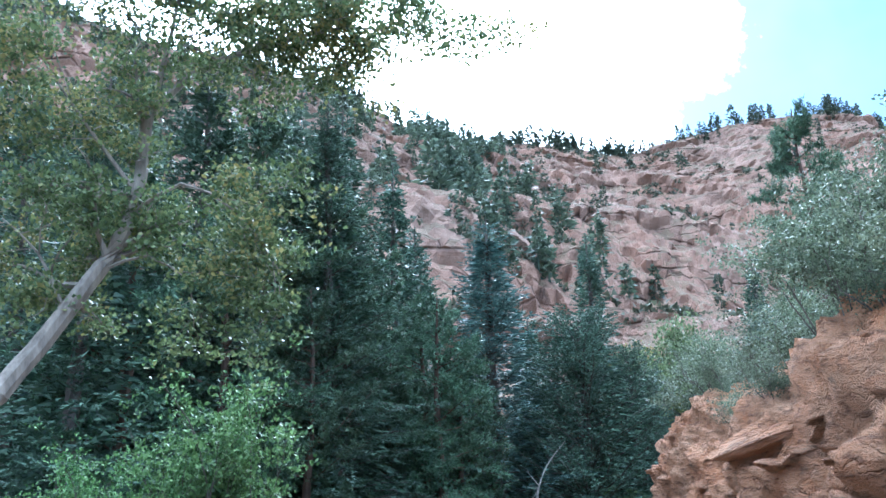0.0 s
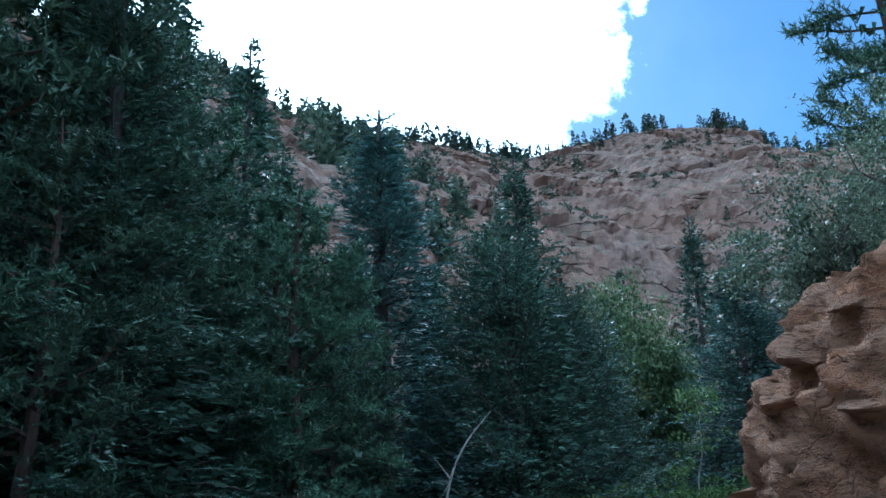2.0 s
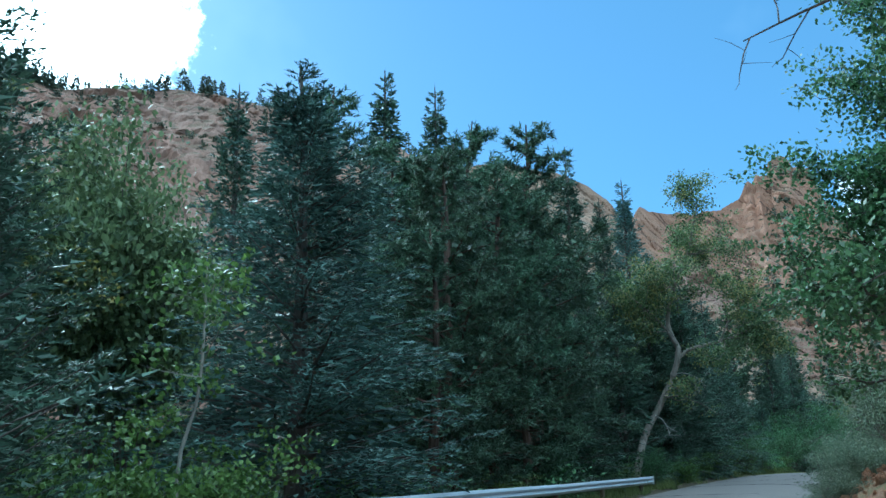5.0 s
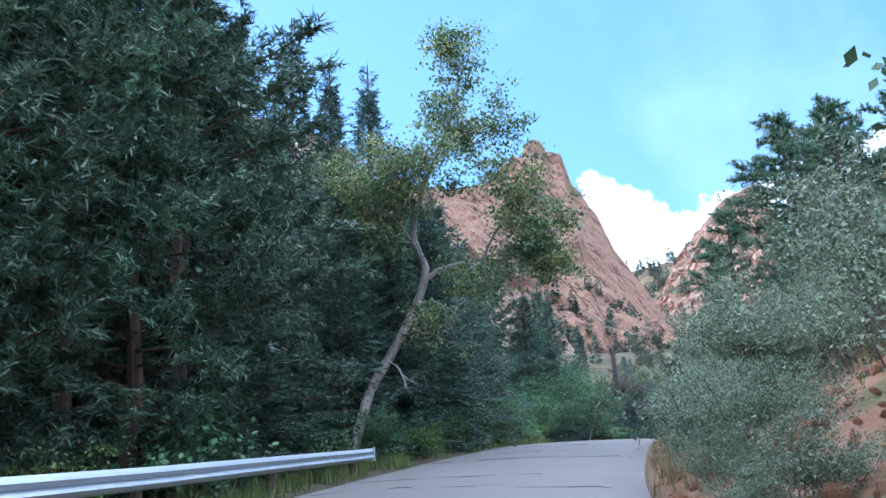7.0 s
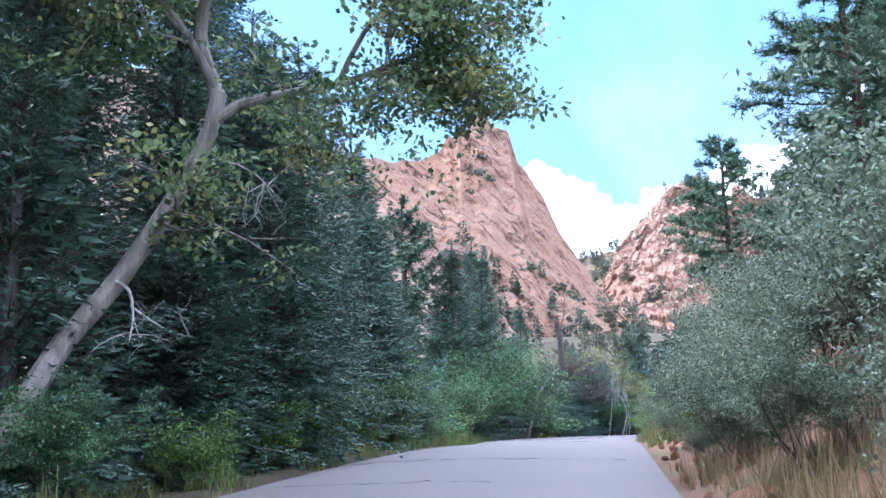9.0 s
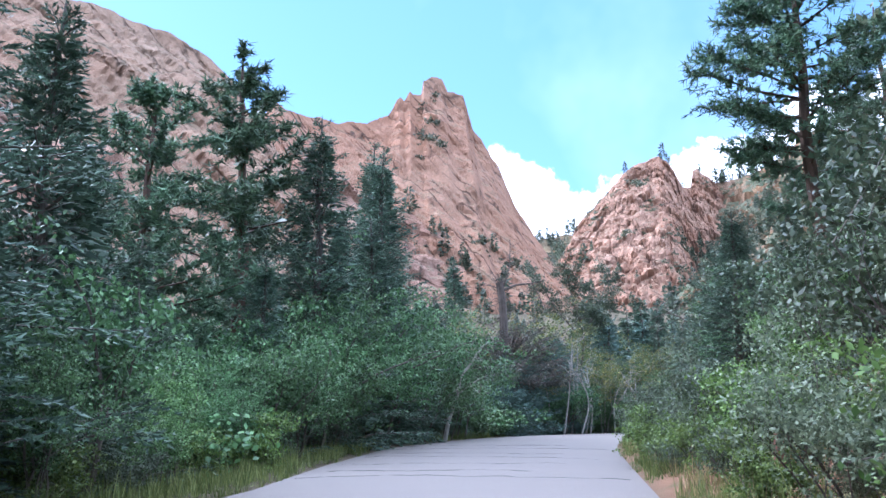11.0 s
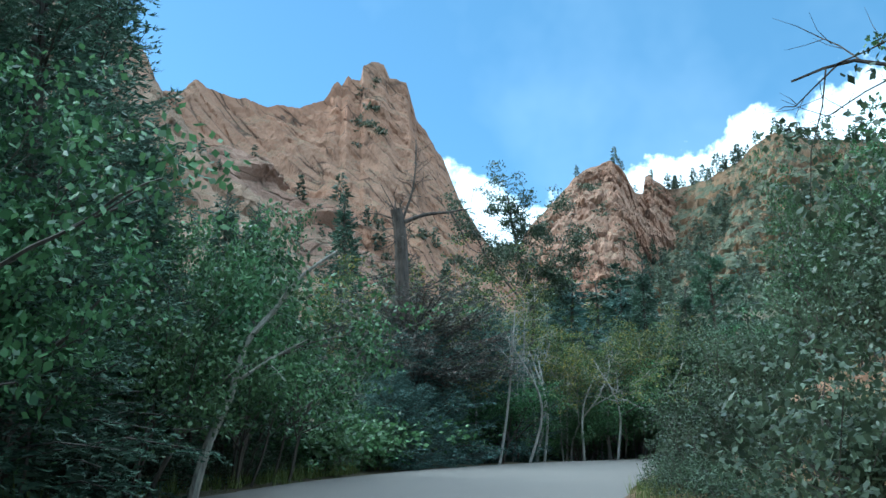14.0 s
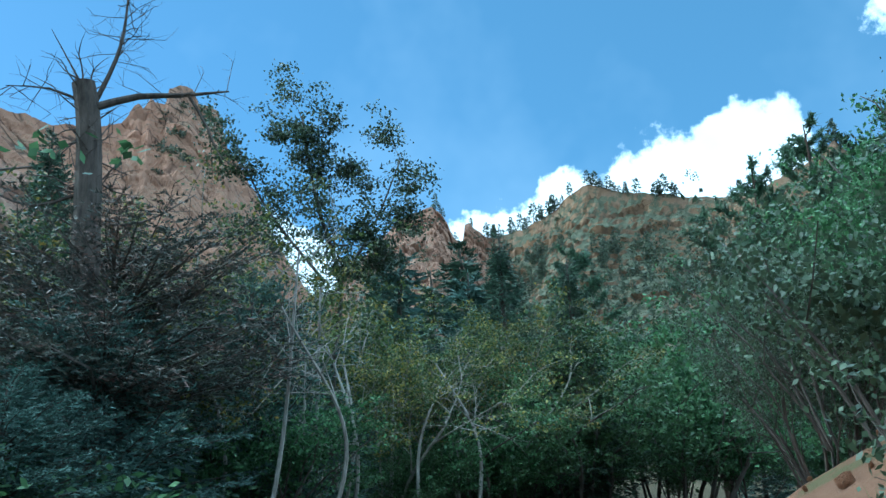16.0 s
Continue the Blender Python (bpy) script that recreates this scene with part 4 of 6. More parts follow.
aspens = Kind(leafy("aspen", ASPEN_LABEL, 61, ASPEN, PALE_BARK, [((0, 0, -0.2), (0.04, 0, 1), 5.6, 0.10), ((0.5, 0.3, -0.2), (0.08, 0.08, 1), 5.0, 0.07)], 4, (0.125, 0.095), 30, 0.36, "aspen tree", 2, 0.5, rise=0.4),
              leafy("aspen", ASPEN_LABEL, 62, ASPEN, PALE_BARK, [((0, 0, -0.2), (-0.05, 0.03, 1), 5.2, 0.09), ((-0.4, 0.4, -0.2), (-0.1, 0.1, 1), 4.6, 0.06)], 4, (0.125, 0.095), 30, 0.36, "aspen tree", 2, 0.5, rise=0.4))
round_firs = Kind(conifer("fir", "broad round-topped dark fir", 9, 10, 3.9, FIR, BARK, 0.03, 30, 10, 0.13, 0.045, 0.85, 12, -0.1, 0.45, 0.42, density=6.0))
layered_firs = Kind(conifer("fir", "dense dark fir in level layers down to the ground", 11, 13, 3.6, FIR, BARK, 0.02, 27, 10, 0.13, 0.045, 0.95, 12, -0.45, 0.2, 0.8, density=6.5))
layered_spruces = Kind(conifer("blue_spruce", "broad blue-green spruce with level layered boughs", 13, 13, 4.0, SPRUCE, BARK, 0.02, 25, 11, 0.14, 0.046, 1.0, 12, -0.4, 0.14, 0.8, density=6.5))
brown_firs = Kind(conifer("half_dead_spruce", "half-dead spruce with grey and brown needles on level boughs", 10, 7.4, 5.0, BROWN, BARK, 0.5, 13, 11, 0.14, 0.045, 0.95, 12, -0.1, 0.12, 0.35, density=7.5, bare=0.03, category="spruce tree"))
broad_spruces = Kind(conifer("blue_spruce", "broad low blue spruce with heavy layered boughs", 12, 6.0, 4.2, SPRUCE, BARK, 0.02, 15, 12, 0.14, 0.045, 0.95, 12, -0.35, 0.25, 0.55, density=7.0))


def limb_tree(name, label, category, seed, lines, leaf, bark, twigs=(), depth=2, leaf_size=(0.15, 0.1), per=20, puff=0.3, spread=0.7, sag=-0.1, length=1.6, thick=0.45):
    """A tree of known main limbs: lines of (points, first radius, last radius, side boughs)."""
    rng = np.random.default_rng(seed)
    tree = thing(name, label, category)
    trunk, limbs, crown, tips = Geo(), Geo(), Geo(), []
    for k, (points, r0, r1, boughs) in enumerate(lines):
        p = spline(points, 0.35)
        (trunk if k == 0 else limbs).tube(p, np.linspace(r0, r1, len(p)), 9 if r0 > 0.08 else 5)
        for q in range(boughs):
            s = rng.uniform(0.3, 1.0) if k else rng.uniform(0.55, 1.0)
            o, d = along(p, np.array([s]))
            w = unit(d[0] * 0.6 + rng.normal(0, spread, 3))
            grow(None, limbs, tips, o[0], w, length * rng.uniform(0.6, 1.2), max(0.012, (r0 + (r1 - r0) * s) * thick), depth, rng, spread, sag, 3)
    if leaf is not None:
        leaf_clumps(crown, tips, per, puff, leaf_size, rng)
    finish_tree(tree, trunk, limbs, crown, bark, leaf)
    return tree


# trees beside the first stretch: place, and the height of the top
for x, y, top in [(-3.9, 33.4, 17.9), (-8.6, 30.2, 18.5), (-12.0, 37.0, 17.0), (-10, 25, 15), (-14, 29, 17)]:
    firs.put(x, y, top, wide=1.1)
pines.put(-6.4, 32.0, 17.5, wide=1.0)
firs.put(-4.6, 39.3, 20.4, wide=0.9)
firs.put(-2.4, 44.6, 19.5, wide=0.9)
pines.put(-3.6, 36.0, 14.0, wide=1.1)
firs.put(-6.0, 37.5, 16.0, wide=1.1)
firs.put(-8.5, 43.8, 24.0, wide=0.9)
firs.put(-5.4, 45.0, 20.0, wide=0.9)
firs.put(-1.6, 50.5, 18.0)
pines.put(0.2, 35.9, 9.8, wide=1.15)
pines.put(-1.8, 36.6, 8.0, wide=1.1)
firs.put(-2.2, 38.5, 9.0, wide=1.1)
spruces.put(2.6, 42.6, 15.5, wide=1.45)
firs.put(-3.5, 44.0, 12.0, wide=1.1)
thin_firs.put(8.2, 45.2, 15.4)
round_firs.put(7.0, 42.2, 10.6, wide=1.2)
round_firs.put(9.8, 44.8, 9.0, wide=0.9)
firs.put(24.3, 66.0, 19.8, wide=0.8)
spruces.put(17.9, 61.9, 12.0, wide=0.8)
layered_spruces.put(18.7, 49.6, 11.9, wide=1.25)
pines.put(23.3, 54.6, 14.9, wide=1.05)
firs.put(29.6, 61.1, 20.0, wide=0.85)
firs.put(35.5, 64.8, 22.4, wide=0.8)
pines.put(32.4, 58.0, 17.0)
pines.put(28.3, 55.2, 13.0, wide=1.1)
pines.put(36.0, 61.5, 15.0)
pines.put(31.0, 54.6, 9.5, wide=1.2)
pines.put(25.0, 52.0, 9.0, wide=1.3)
for x, y, top in [(27.0, 53.4, 12.6), (30.2, 55.0, 13.4), (33.6, 56.6, 13.0), (36.6, 58.4, 12.4), (39.6, 60.0, 12.0), (28.6, 58.5, 15.0), (34.4, 62.0, 17.5), (21.4, 53.4, 9.0)]:
    pines.put(x, y, top, wide=1.15)
firs.put(44.7, 60.8, 16.4, wide=0.8)
willows.put(15.2, 57.0, 13.6, wide=0.72)
willows.put(17.6, 59.0, 12.8, wide=0.6)
aspens.put(12.5, 54.0, 10.0, wide=1.2)
firs.put(11.5, 50.0, 8.5, wide=1.3)
firs.put(13.5, 58.0, 9.5)
# beyond the rail, round the leaning cottonwood and up to the crest
for x, y, top in [(38.8, 61.0, 15.5), (33.4, 56.4, 16.5)]:
    pines.put(x, y, top, wide=1.15)
for x, y, top in [(41.0, 64.0, 18.0), (36.4, 58.6, 15.0), (30.5, 57.0, 15.0)]:
    firs.put(x, y, top, wide=1.1)
firs.put(47.0, 65.4, 20.8, wide=0.9)
spruces.put(52.3, 65.2, 20.5, wide=0.8)
firs.put(49.0, 61.0, 10.5, wide=1.1)
firs.put(47.0, 60.0, 8.0, wide=1.2)
firs.put(53.5, 63.0, 10.0, wide=1.0)
firs.put(57.0, 65.0, 9.5)
firs.put(61.0, 67.5, 9.0)
open_pines.put(79.2, 54.6, 16.2, wide=1.2)
firs.put(82.4, 57.4, 7.6, wide=0.9)
firs.put(91.7, 76.5, 15.8, wide=0.95)
pines.put(72.0, 47.0, 19.5, wide=1.1)
pines.put(76.2, 47.5, 20.5, wide=1.1)
pines.put(69.5, 42.5, 19.5, wide=1.1)
open_pines.put(63.5, 47.4, 16.6, wide=1.35)
open_pines.put(67.0, 46.4, 18.0, wide=1.3)
pines.put(59.0, 44.6, 13.0, wide=1.1)
layered_firs.put(85.0, 56.0, 9.0, wide=0.95)
layered_firs.put(75.4, 56.6, 6.5, wide=1.15)
for x, y, top in [(88.5, 52.5, 17.0), (82.0, 50.5, 17.5), (93.0, 53.5, 15.0)]:
    open_pines.put(x, y, top, wide=1.3)
pines.put(73.2, 73.6, 12.6, wide=1.3)
pines.put(79.2, 75.0, 15.8, wide=1.35)
firs.put(69.0, 71.5, 9.5)
firs.put(87.6, 73.8, 14.0, wide=1.0)
firs.put(82.0, 77.0, 11.0)
firs.put(93.0, 76.0, 9.5)
firs.put(97.0, 76.5, 8.6)
for x, y, top in [(55.0, 59.4, 3.0), (58.5, 61.5, 3.4), (64, 66, 4.8), (69, 69.5, 4.0), (72.0, 69.6, 4.2), (76.5, 71.2, 5.2), (90.0, 73.4, 6.0), (60.5, 64.5, 4.2), (86.5, 72.4, 5.6), (81.5, 55.0, 6.5), (86, 55.0, 7.5), (91.5, 56.5, 8.0), (96, 56.5, 8.5), (100.5, 56.0, 9.0), (107, 56.5, 8.0)]:
    oaks.put(x, y, top, wide=0.95)
for x, y, top in [(62.0, 63.2, 3.2), (70.0, 66.6, 2.8), (74.5, 67.6, 3.8), (79.2, 68.6, 6.0), (82.5, 70.9, 5.8), (79.0, 57.0, 4.4), (84.0, 56.8, 4.8), (89.0, 57.2, 4.8), (110.5, 59.6, 7.6), (113.6, 57.6, 8.4)]:
    fine_oaks.put(x, y, top, wide=0.9)
for x, y, top in [(40.5, 40.6, 6.5), (45, 41.6, 7.2), (50, 42.6, 7.5), (56, 44.0, 7.6), (64.0, 47.2, 7.0), (60, 48.0, 6.0)]:
    silvers.put(x, y, top, wide=1.25)
for x, y, top in [(36.9, 44.8, 1.9), (40.9, 46.4, 2.4), (44.9, 47.9, 2.5), (48.9, 49.3, 2.7), (52.9, 50.7, 2.8), (56.9, 52.0, 2.9), (39.6, 44.2, 3.6), (43.4, 45.5, 3.9), (46.5, 46.2, 4.4), (50.5, 47.4, 4.4), (55.0, 49.0, 4.6), (59.5, 50.4, 4.4), (62.5, 51.4, 4.2), (65.8, 52.6, 4.4), (41.5, 43.0, 4.8), (48.5, 45.2, 5.0)]:
    fine_silvers.put(x, y, top, wide=1.0)
for x, y, top in [(68.2, 67.0, 3.3), (66.2, 65.4, 2.2), (68.6, 53.4, 5.0), (71.8, 54.8, 4.6), (73.5, 53.8, 5.8)]:
    edge_oaks.put(x, y, top, wide=1.0)
# the stand of aspens where the road bends away
for x, y, top in [(115.3, 73.7, 8.4), (119.5, 70.5, 6.2), (113.5, 75.5, 8.0), (122, 68, 6.4), (117, 71.5, 6.4), (126, 69, 6.4), (110, 77, 8.4), (115, 78, 8.6), (120, 74, 7.6), (125, 73, 7.5), (121, 78, 8.8), (129, 66, 7.0), (132, 70, 7.4), (113, 70.0, 6.0)]:
    aspens.put(x, y, top, wide=1.1)
broad_spruces.put(106.6, 74.8, 5.2, wide=1.0)
broad_spruces.put(103.4, 73.0, 3.4, wide=1.1)
broad_spruces.put(111.2, 73.6, 6.6, wide=0.7)
brown_firs.put(107.6, 75.3, 7.2, wide=1.0)
pines.put(134.6, 65.9, 12.5, wide=1.1)
pines.put(106.4, 59.6, 7.6, wide=0.9)
edge_oaks.put(-3.9, 18.4, 4.75, wide=0.85)
edge_oaks.put(-5.6, 17.0, 3.0, wide=0.9)
for x, y, top in [(-13.0, 33.0, 16.0), (-16.5, 38.0, 18.5), (-11.0, 42.0, 19.0), (-19.0, 45.0, 20.0), (-13.5, 50.0, 21.0), (-7.5, 52.0, 19.0), (-23.0, 40.0, 19.0), (-27.0, 52.0, 22.0), (-18.0, 58.0, 22.0), (-8.0, 33.0, 12.0), (-11.0, 31.0, 10.0), (0.8, 46.5, 9.0), (4.6, 47.5, 9.5), (5.0, 51.0, 12.0)]:
    firs.put(x, y, top, wide=1.1)
for x, y, top in [(-6.8, 29.0, 12.5), (-9.5, 27.0, 13.0), (-5.2, 34.5, 15.5), (-1.0, 38.8, 10.4), (0.9, 39.8, 8.2), (-4.4, 30.8, 9.0)]:
    pines.put(x, y, top, wide=1.1)
# fillers behind the leaning cottonwood and along the crest
for x, y, top in [(54.3, 62.6, 13.6), (60.5, 65.4, 13.0), (74.8, 70.2, 6.6), (80.2, 72.0, 13.0), (59.7, 64.1, 10.0), (64.5, 67.0, 9.6), (85.6, 73.0, 10.2), (69.6, 70.0, 6.2), (50.4, 60.4, 11.5)]:
    firs.put(x, y, top, wide=1.05)
for x, y, top in [(23.6, 36.0, 8.0), (26.4, 38.4, 7.4)]:
    box_elders.put(x, y, top, wide=1.0)
for x, y, top in [(47.3, 60.4, 12.4), (43.0, 59.4, 10.4), (50.6, 61.4, 12.6)]:
    firs.put(x, y, top, wide=1.0)
for x, y, top in [(122.0, 73.0, 9.6), (118.0, 71.6, 8.6), (124.0, 70.2, 10.4), (120.0, 72.4, 9.0), (126.0, 72.0, 9.8), (122.4, 70.0, 8.8)]:
    far_firs.put(x, y, top, wide=1.2)
# between the oaks and the foot of the cliffs
for x, y, top in [(117.4, 84.5, 14.6), (98.4, 76.4, 8.6), (90.0, 77.7, 11.7), (121.7, 68.5, 10.0), (117.9, 65.4, 8.0)]:
    firs.put(x, y, top, wide=0.95)
for x, y, top in [(130.6, 55.0, 16.4), (131.6, 57.2, 15.0), (130.0, 52.6, 15.4), (127.6, 60.5, 11.6), (83.4, 74.7, 9.6)]:
    pines.put(x, y, top, wide=1.0)
for x, y, top in [(109.6, 76.6, 9.6), (113.9, 68.4, 5.0), (115.5, 69.8, 5.2), (118.4, 66.6, 6.6), (116.4, 67.8, 6.2)]:
    aspens.put(x, y, top, wide=1.15)
for x, y, top in [(111.9, 63.8, 4.6), (115.9, 64.4, 6.0), (94.6, 73.4, 6.6), (109.0, 70.4, 3.4), (119.6, 62.5, 7.6), (116.6, 60.6, 7.0)]:
    oaks.put(x, y, top, wide=1.05)
fine_oaks.put(96.9, 60.0, 8.6, wide=0.55)
fine_oaks.put(94.5, 73.4, 8.2, wide=0.6)
for x, y, top in [(100.6, 62.2, 4.4), (103.6, 61.9, 5.4), (107.0, 61.6, 6.2), (109.6, 62.4, 4.6), (98.6, 59.6, 4.8), (101.8, 60.0, 6.2), (105.4, 59.6, 7.0)]:
    duskies.put(x, y, top, wide=0.9)
fine_oaks.put(42.2, 57.4, height=2.2, wide=1.1)
for x, y, top in [(76.2, 70.1, 5.0), (78.6, 70.9, 6.4), (81.6, 73.0, 8.6), (85.4, 72.4, 7.6), (90.2, 75.0, 8.4), (95.6, 74.6, 8.0), (72.6, 68.6, 4.0)]:
    oaks.put(x, y, top, wide=0.9)
for x, y, top in [(99.6, 59.4, 7.4), (103.4, 60.6, 6.6), (96.0, 58.4, 6.8), (106.6, 60.6, 7.0)]:
    box_elders.put(x, y, top, wide=0.95)
open_pines.put(13.6, 30.2, 15.4, wide=0.85)
# shrubs low on the cut bank
for k, x in enumerate(np.arange(29.5, 95, 2.1)):
    i = road_point(x, 44 + 0.33 * (x - 33))
    a, b = ((k * 37) % 10) / 10, ((k * 53) % 10) / 10
    for o, h, kind in ((2.2 + 0.8 * a, 1.1 + 0.8 * b, (low_silvers if x < 64 else duskies) if k % 3 or x < 50 or x > 84 else limes), (4.2 + 0.9 * b + (1.5 if x > 70 else 0), 2.3 + 0.9 * a, duskies if x > 64 else low_silvers), (1.9 + 0.5 * b, 0.7 + 0.3 * a, limes if k % 2 and 50 < x < 84 else low_silvers if x < 64 else duskies)):
        px, py = ROAD[i, :2] + RIGHT[i] * o + AHEAD[i] * (1.0 * b if o > 2.6 else -0.7)
        if not (39 < x < 48 and o < 3.2):
            kind.put(px, py, height=h, wide=1.0)
# low growth along the verges
for x, y, h in [(46.0, 56.2, 1.4), (49.5, 57.4, 1.5), (52.5, 57.9, 1.7), (56.0, 58.2, 1.5), (40.5, 57.0, 1.3), (58.8, 59.5, 1.4), (66.9, 55.0, 1.6), (69.2, 56.3, 1.3), (72.6, 57.6, 1.2), (75.0, 58.4, 1.4), (78.0, 59.0, 1.3), (63.6, 53.9, 1.3), (14.5, 47.0, 3.0), (12.4, 46.2, 2.6), (20.5, 48.4, 1.8), (28.0, 52.6, 1.6), (9.0, 39.5, 2.0), (57.5, 51.6, 1.5), (59.5, 52.6, 1.3)]:
    limes.put(x, y, height=h, wide=1.05)

# leafy edge of the wider stretch
for k, x in enumerate(np.arange(57.0, 101.0, 2.6)):
    i = road_point(x, 56 + 0.27 * (x - 62))
    px, py = ROAD[i, :2] + RIGHT[i] * (LEFT[i] - 1.45 - 0.5 * (k % 3))
    (limes if x < 78 else duskies, duskies, limes if x < 78 else duskies)[k % 3].put(px, py, height=1.0 + 0.25 * ((k * 7) % 4), wide=1.15)

# growth that closes the bend
for x, y, h in [(111.6, 67.4, 2.6), (114.6, 66.4, 3.0), (117.4, 65.0, 3.2), (119.8, 63.2, 3.2), (121.4, 60.6, 3.4), (116.0, 67.6, 3.4), (113.0, 68.4, 3.0), (122.2, 57.4, 3.6)]:
    fine_oaks.put(x, y, height=h, wide=1.25)
# undergrowth between the trunks
rng = np.random.default_rng(41)
for k in range(115):
    i = rng.integers(road_point(0, 22), road_point(110, 64))
    o = LEFT[i] - 2.0 - 9.0 * rng.random() ** 1.4
    x, y = ROAD[i, :2] + RIGHT[i] * o
    scrub.put(x, y, height=rng.uniform(0.9, 2.2), wide=1.15)
for k in range(45):
    x, y = rng.uniform(98, 124), rng.uniform(66, 78)
    if across(x, y)[0][0] < -7:
        scrub.put(x, y, height=rng.uniform(1.4, 2.6), wide=1.2)

# the leaning cottonwood over the road
limb_tree("leaning_cottonwood", "old cottonwood leaning over the road verge", "cottonwood tree", 301, [
    ([(40.6, 57.6, -1.2), (42.6, 58.1, 1.8), (43.3, 58.3, 2.7), (44.1, 58.1, 3.8), (44.6, 57.6, 5.0), (45.0, 57.1, 6.4), (45.1, 57.0, 7.1)], 0.21, 0.14, 1),
    ([(45.0, 57.1, 6.5), (45.3, 56.7, 6.9), (45.7, 56.3, 7.1), (46.3, 55.3, 7.3), (46.8, 54.0, 7.7), (47.2, 52.6, 8.1)], 0.10, 0.03, 11),
    ([(45.1, 57.0, 7.0), (45.1, 57.5, 8.4), (45.1, 57.0, 10.0), (45.2, 55.8, 12.2), (45.2, 55.0, 14.4)], 0.14, 0.03, 14),
    ([(45.1, 57.0, 7.1), (44.5, 57.4, 8.3), (43.6, 57.8, 9.2), (42.9, 57.9, 9.6)], 0.09, 0.03, 14),
    ([(46.3, 55.3, 7.3), (46.4, 54.8, 8.2), (46.7, 53.6, 9.2), (46.8, 52.4, 9.6)], 0.06, 0.02, 7)], COTTON, WORN_BARK, depth=2, leaf_size=(0.14, 0.095), per=36, puff=0.26, length=1.6)
limb_tree("dead_branch", "bleached broken branch hanging from the leaning trunk", "dead branch", 340, [
    ([(44.0, 58.1, 3.75), (43.8, 57.5, 3.5), (43.5, 57.0, 3.0), (43.2, 56.7, 2.6)], 0.035, 0.01, 5),
    ([(43.6, 57.2, 3.2), (43.9, 56.7, 2.8), (44.1, 56.4, 2.7)], 0.02, 0.006, 2)], None, DEAD_WOOD, depth=1, length=0.5)
limb_tree("dead_branch", "bleached twisted branch below the fork", "dead branch", 341, [
    ([(44.8, 57.4, 5.7), (44.9, 56.8, 5.8), (45.2, 56.2, 5.5), (45.4, 55.8, 5.0)], 0.03, 0.008, 7)], None, DEAD_WOOD, depth=1, length=0.7)
# the pale-barked tree at the start
limb_tree("leaning_cottonwood", "pale-barked cottonwood leaning from the bank", "cottonwood tree", 302, [
    ([(-4.88, 10.07, -0.2), (-4.23, 10.89, 2.61), (-4.06, 11.3, 3.19), (-3.76, 11.77, 4.07), (-3.53, 12.06, 4.71), (-3.41, 12.29, 5.42), (-3.41, 12.41, 6.59), (-3.35, 12.41, 6.94)], 0.16, 0.075, 12),
    ([(-3.35, 12.41, 6.76), (-2.89, 12.47, 7.35), (-2.36, 12.53, 7.7), (-1.78, 12.47, 7.81), (-0.66, 12.41, 8.05), (0.56, 12.29, 7.81)], 0.065, 0.012, 24),
    ([(-3.35, 12.41, 6.88), (-3.24, 12.65, 8.22), (-3.12, 12.65, 9.33)], 0.055, 0.012, 14),
    ([(-3.47, 12.18, 5.12), (-2.77, 12.18, 5.59), (-2.07, 12.41, 5.24), (-1.48, 12.53, 4.42)], 0.035, 0.009, 10),
    ([(-3.47, 12.29, 5.59), (-4.06, 12.06, 6.41), (-4.64, 11.83, 7.29)], 0.035, 0.009, 9),
    ([(-3.9, 11.6, 3.7), (-4.5, 11.9, 4.6), (-5.2, 12.2, 5.2)], 0.03, 0.009, 5),
    ([(-3.65, 11.88, 4.3), (-3.12, 12.06, 4.54), (-2.54, 12.18, 4.19)], 0.03, 0.007, 5)], COTTON, WORN_BARK, depth=2, leaf_size=(0.085, 0.058), per=26, puff=0.17, length=0.85)
# the tall thin cottonwood behind the dead spruce
limb_tree("cottonwood", "thin tall cottonwood with sparse leaves", "cottonwood tree", 303, [
    ([(115.6, 73.0, -0.5), (115.6, 73.0, 4.0), (115.8, 72.8, 7.0), (115.4, 73.4, 9.6), (115.2, 73.8, 12.4)], 0.13, 0.03, 14),
    ([(115.6, 73.0, 6.5), (116.4, 71.8, 9.0), (116.8, 71.0, 11.2)], 0.06, 0.02, 8),
    ([(115.6, 73.2, 7.0), (114.6, 74.8, 9.4), (114.2, 75.6, 11.4)], 0.06, 0.02, 7)], DUSKY, BARK, depth=2, leaf_size=(0.12, 0.085), per=30, puff=0.2, length=1.2)
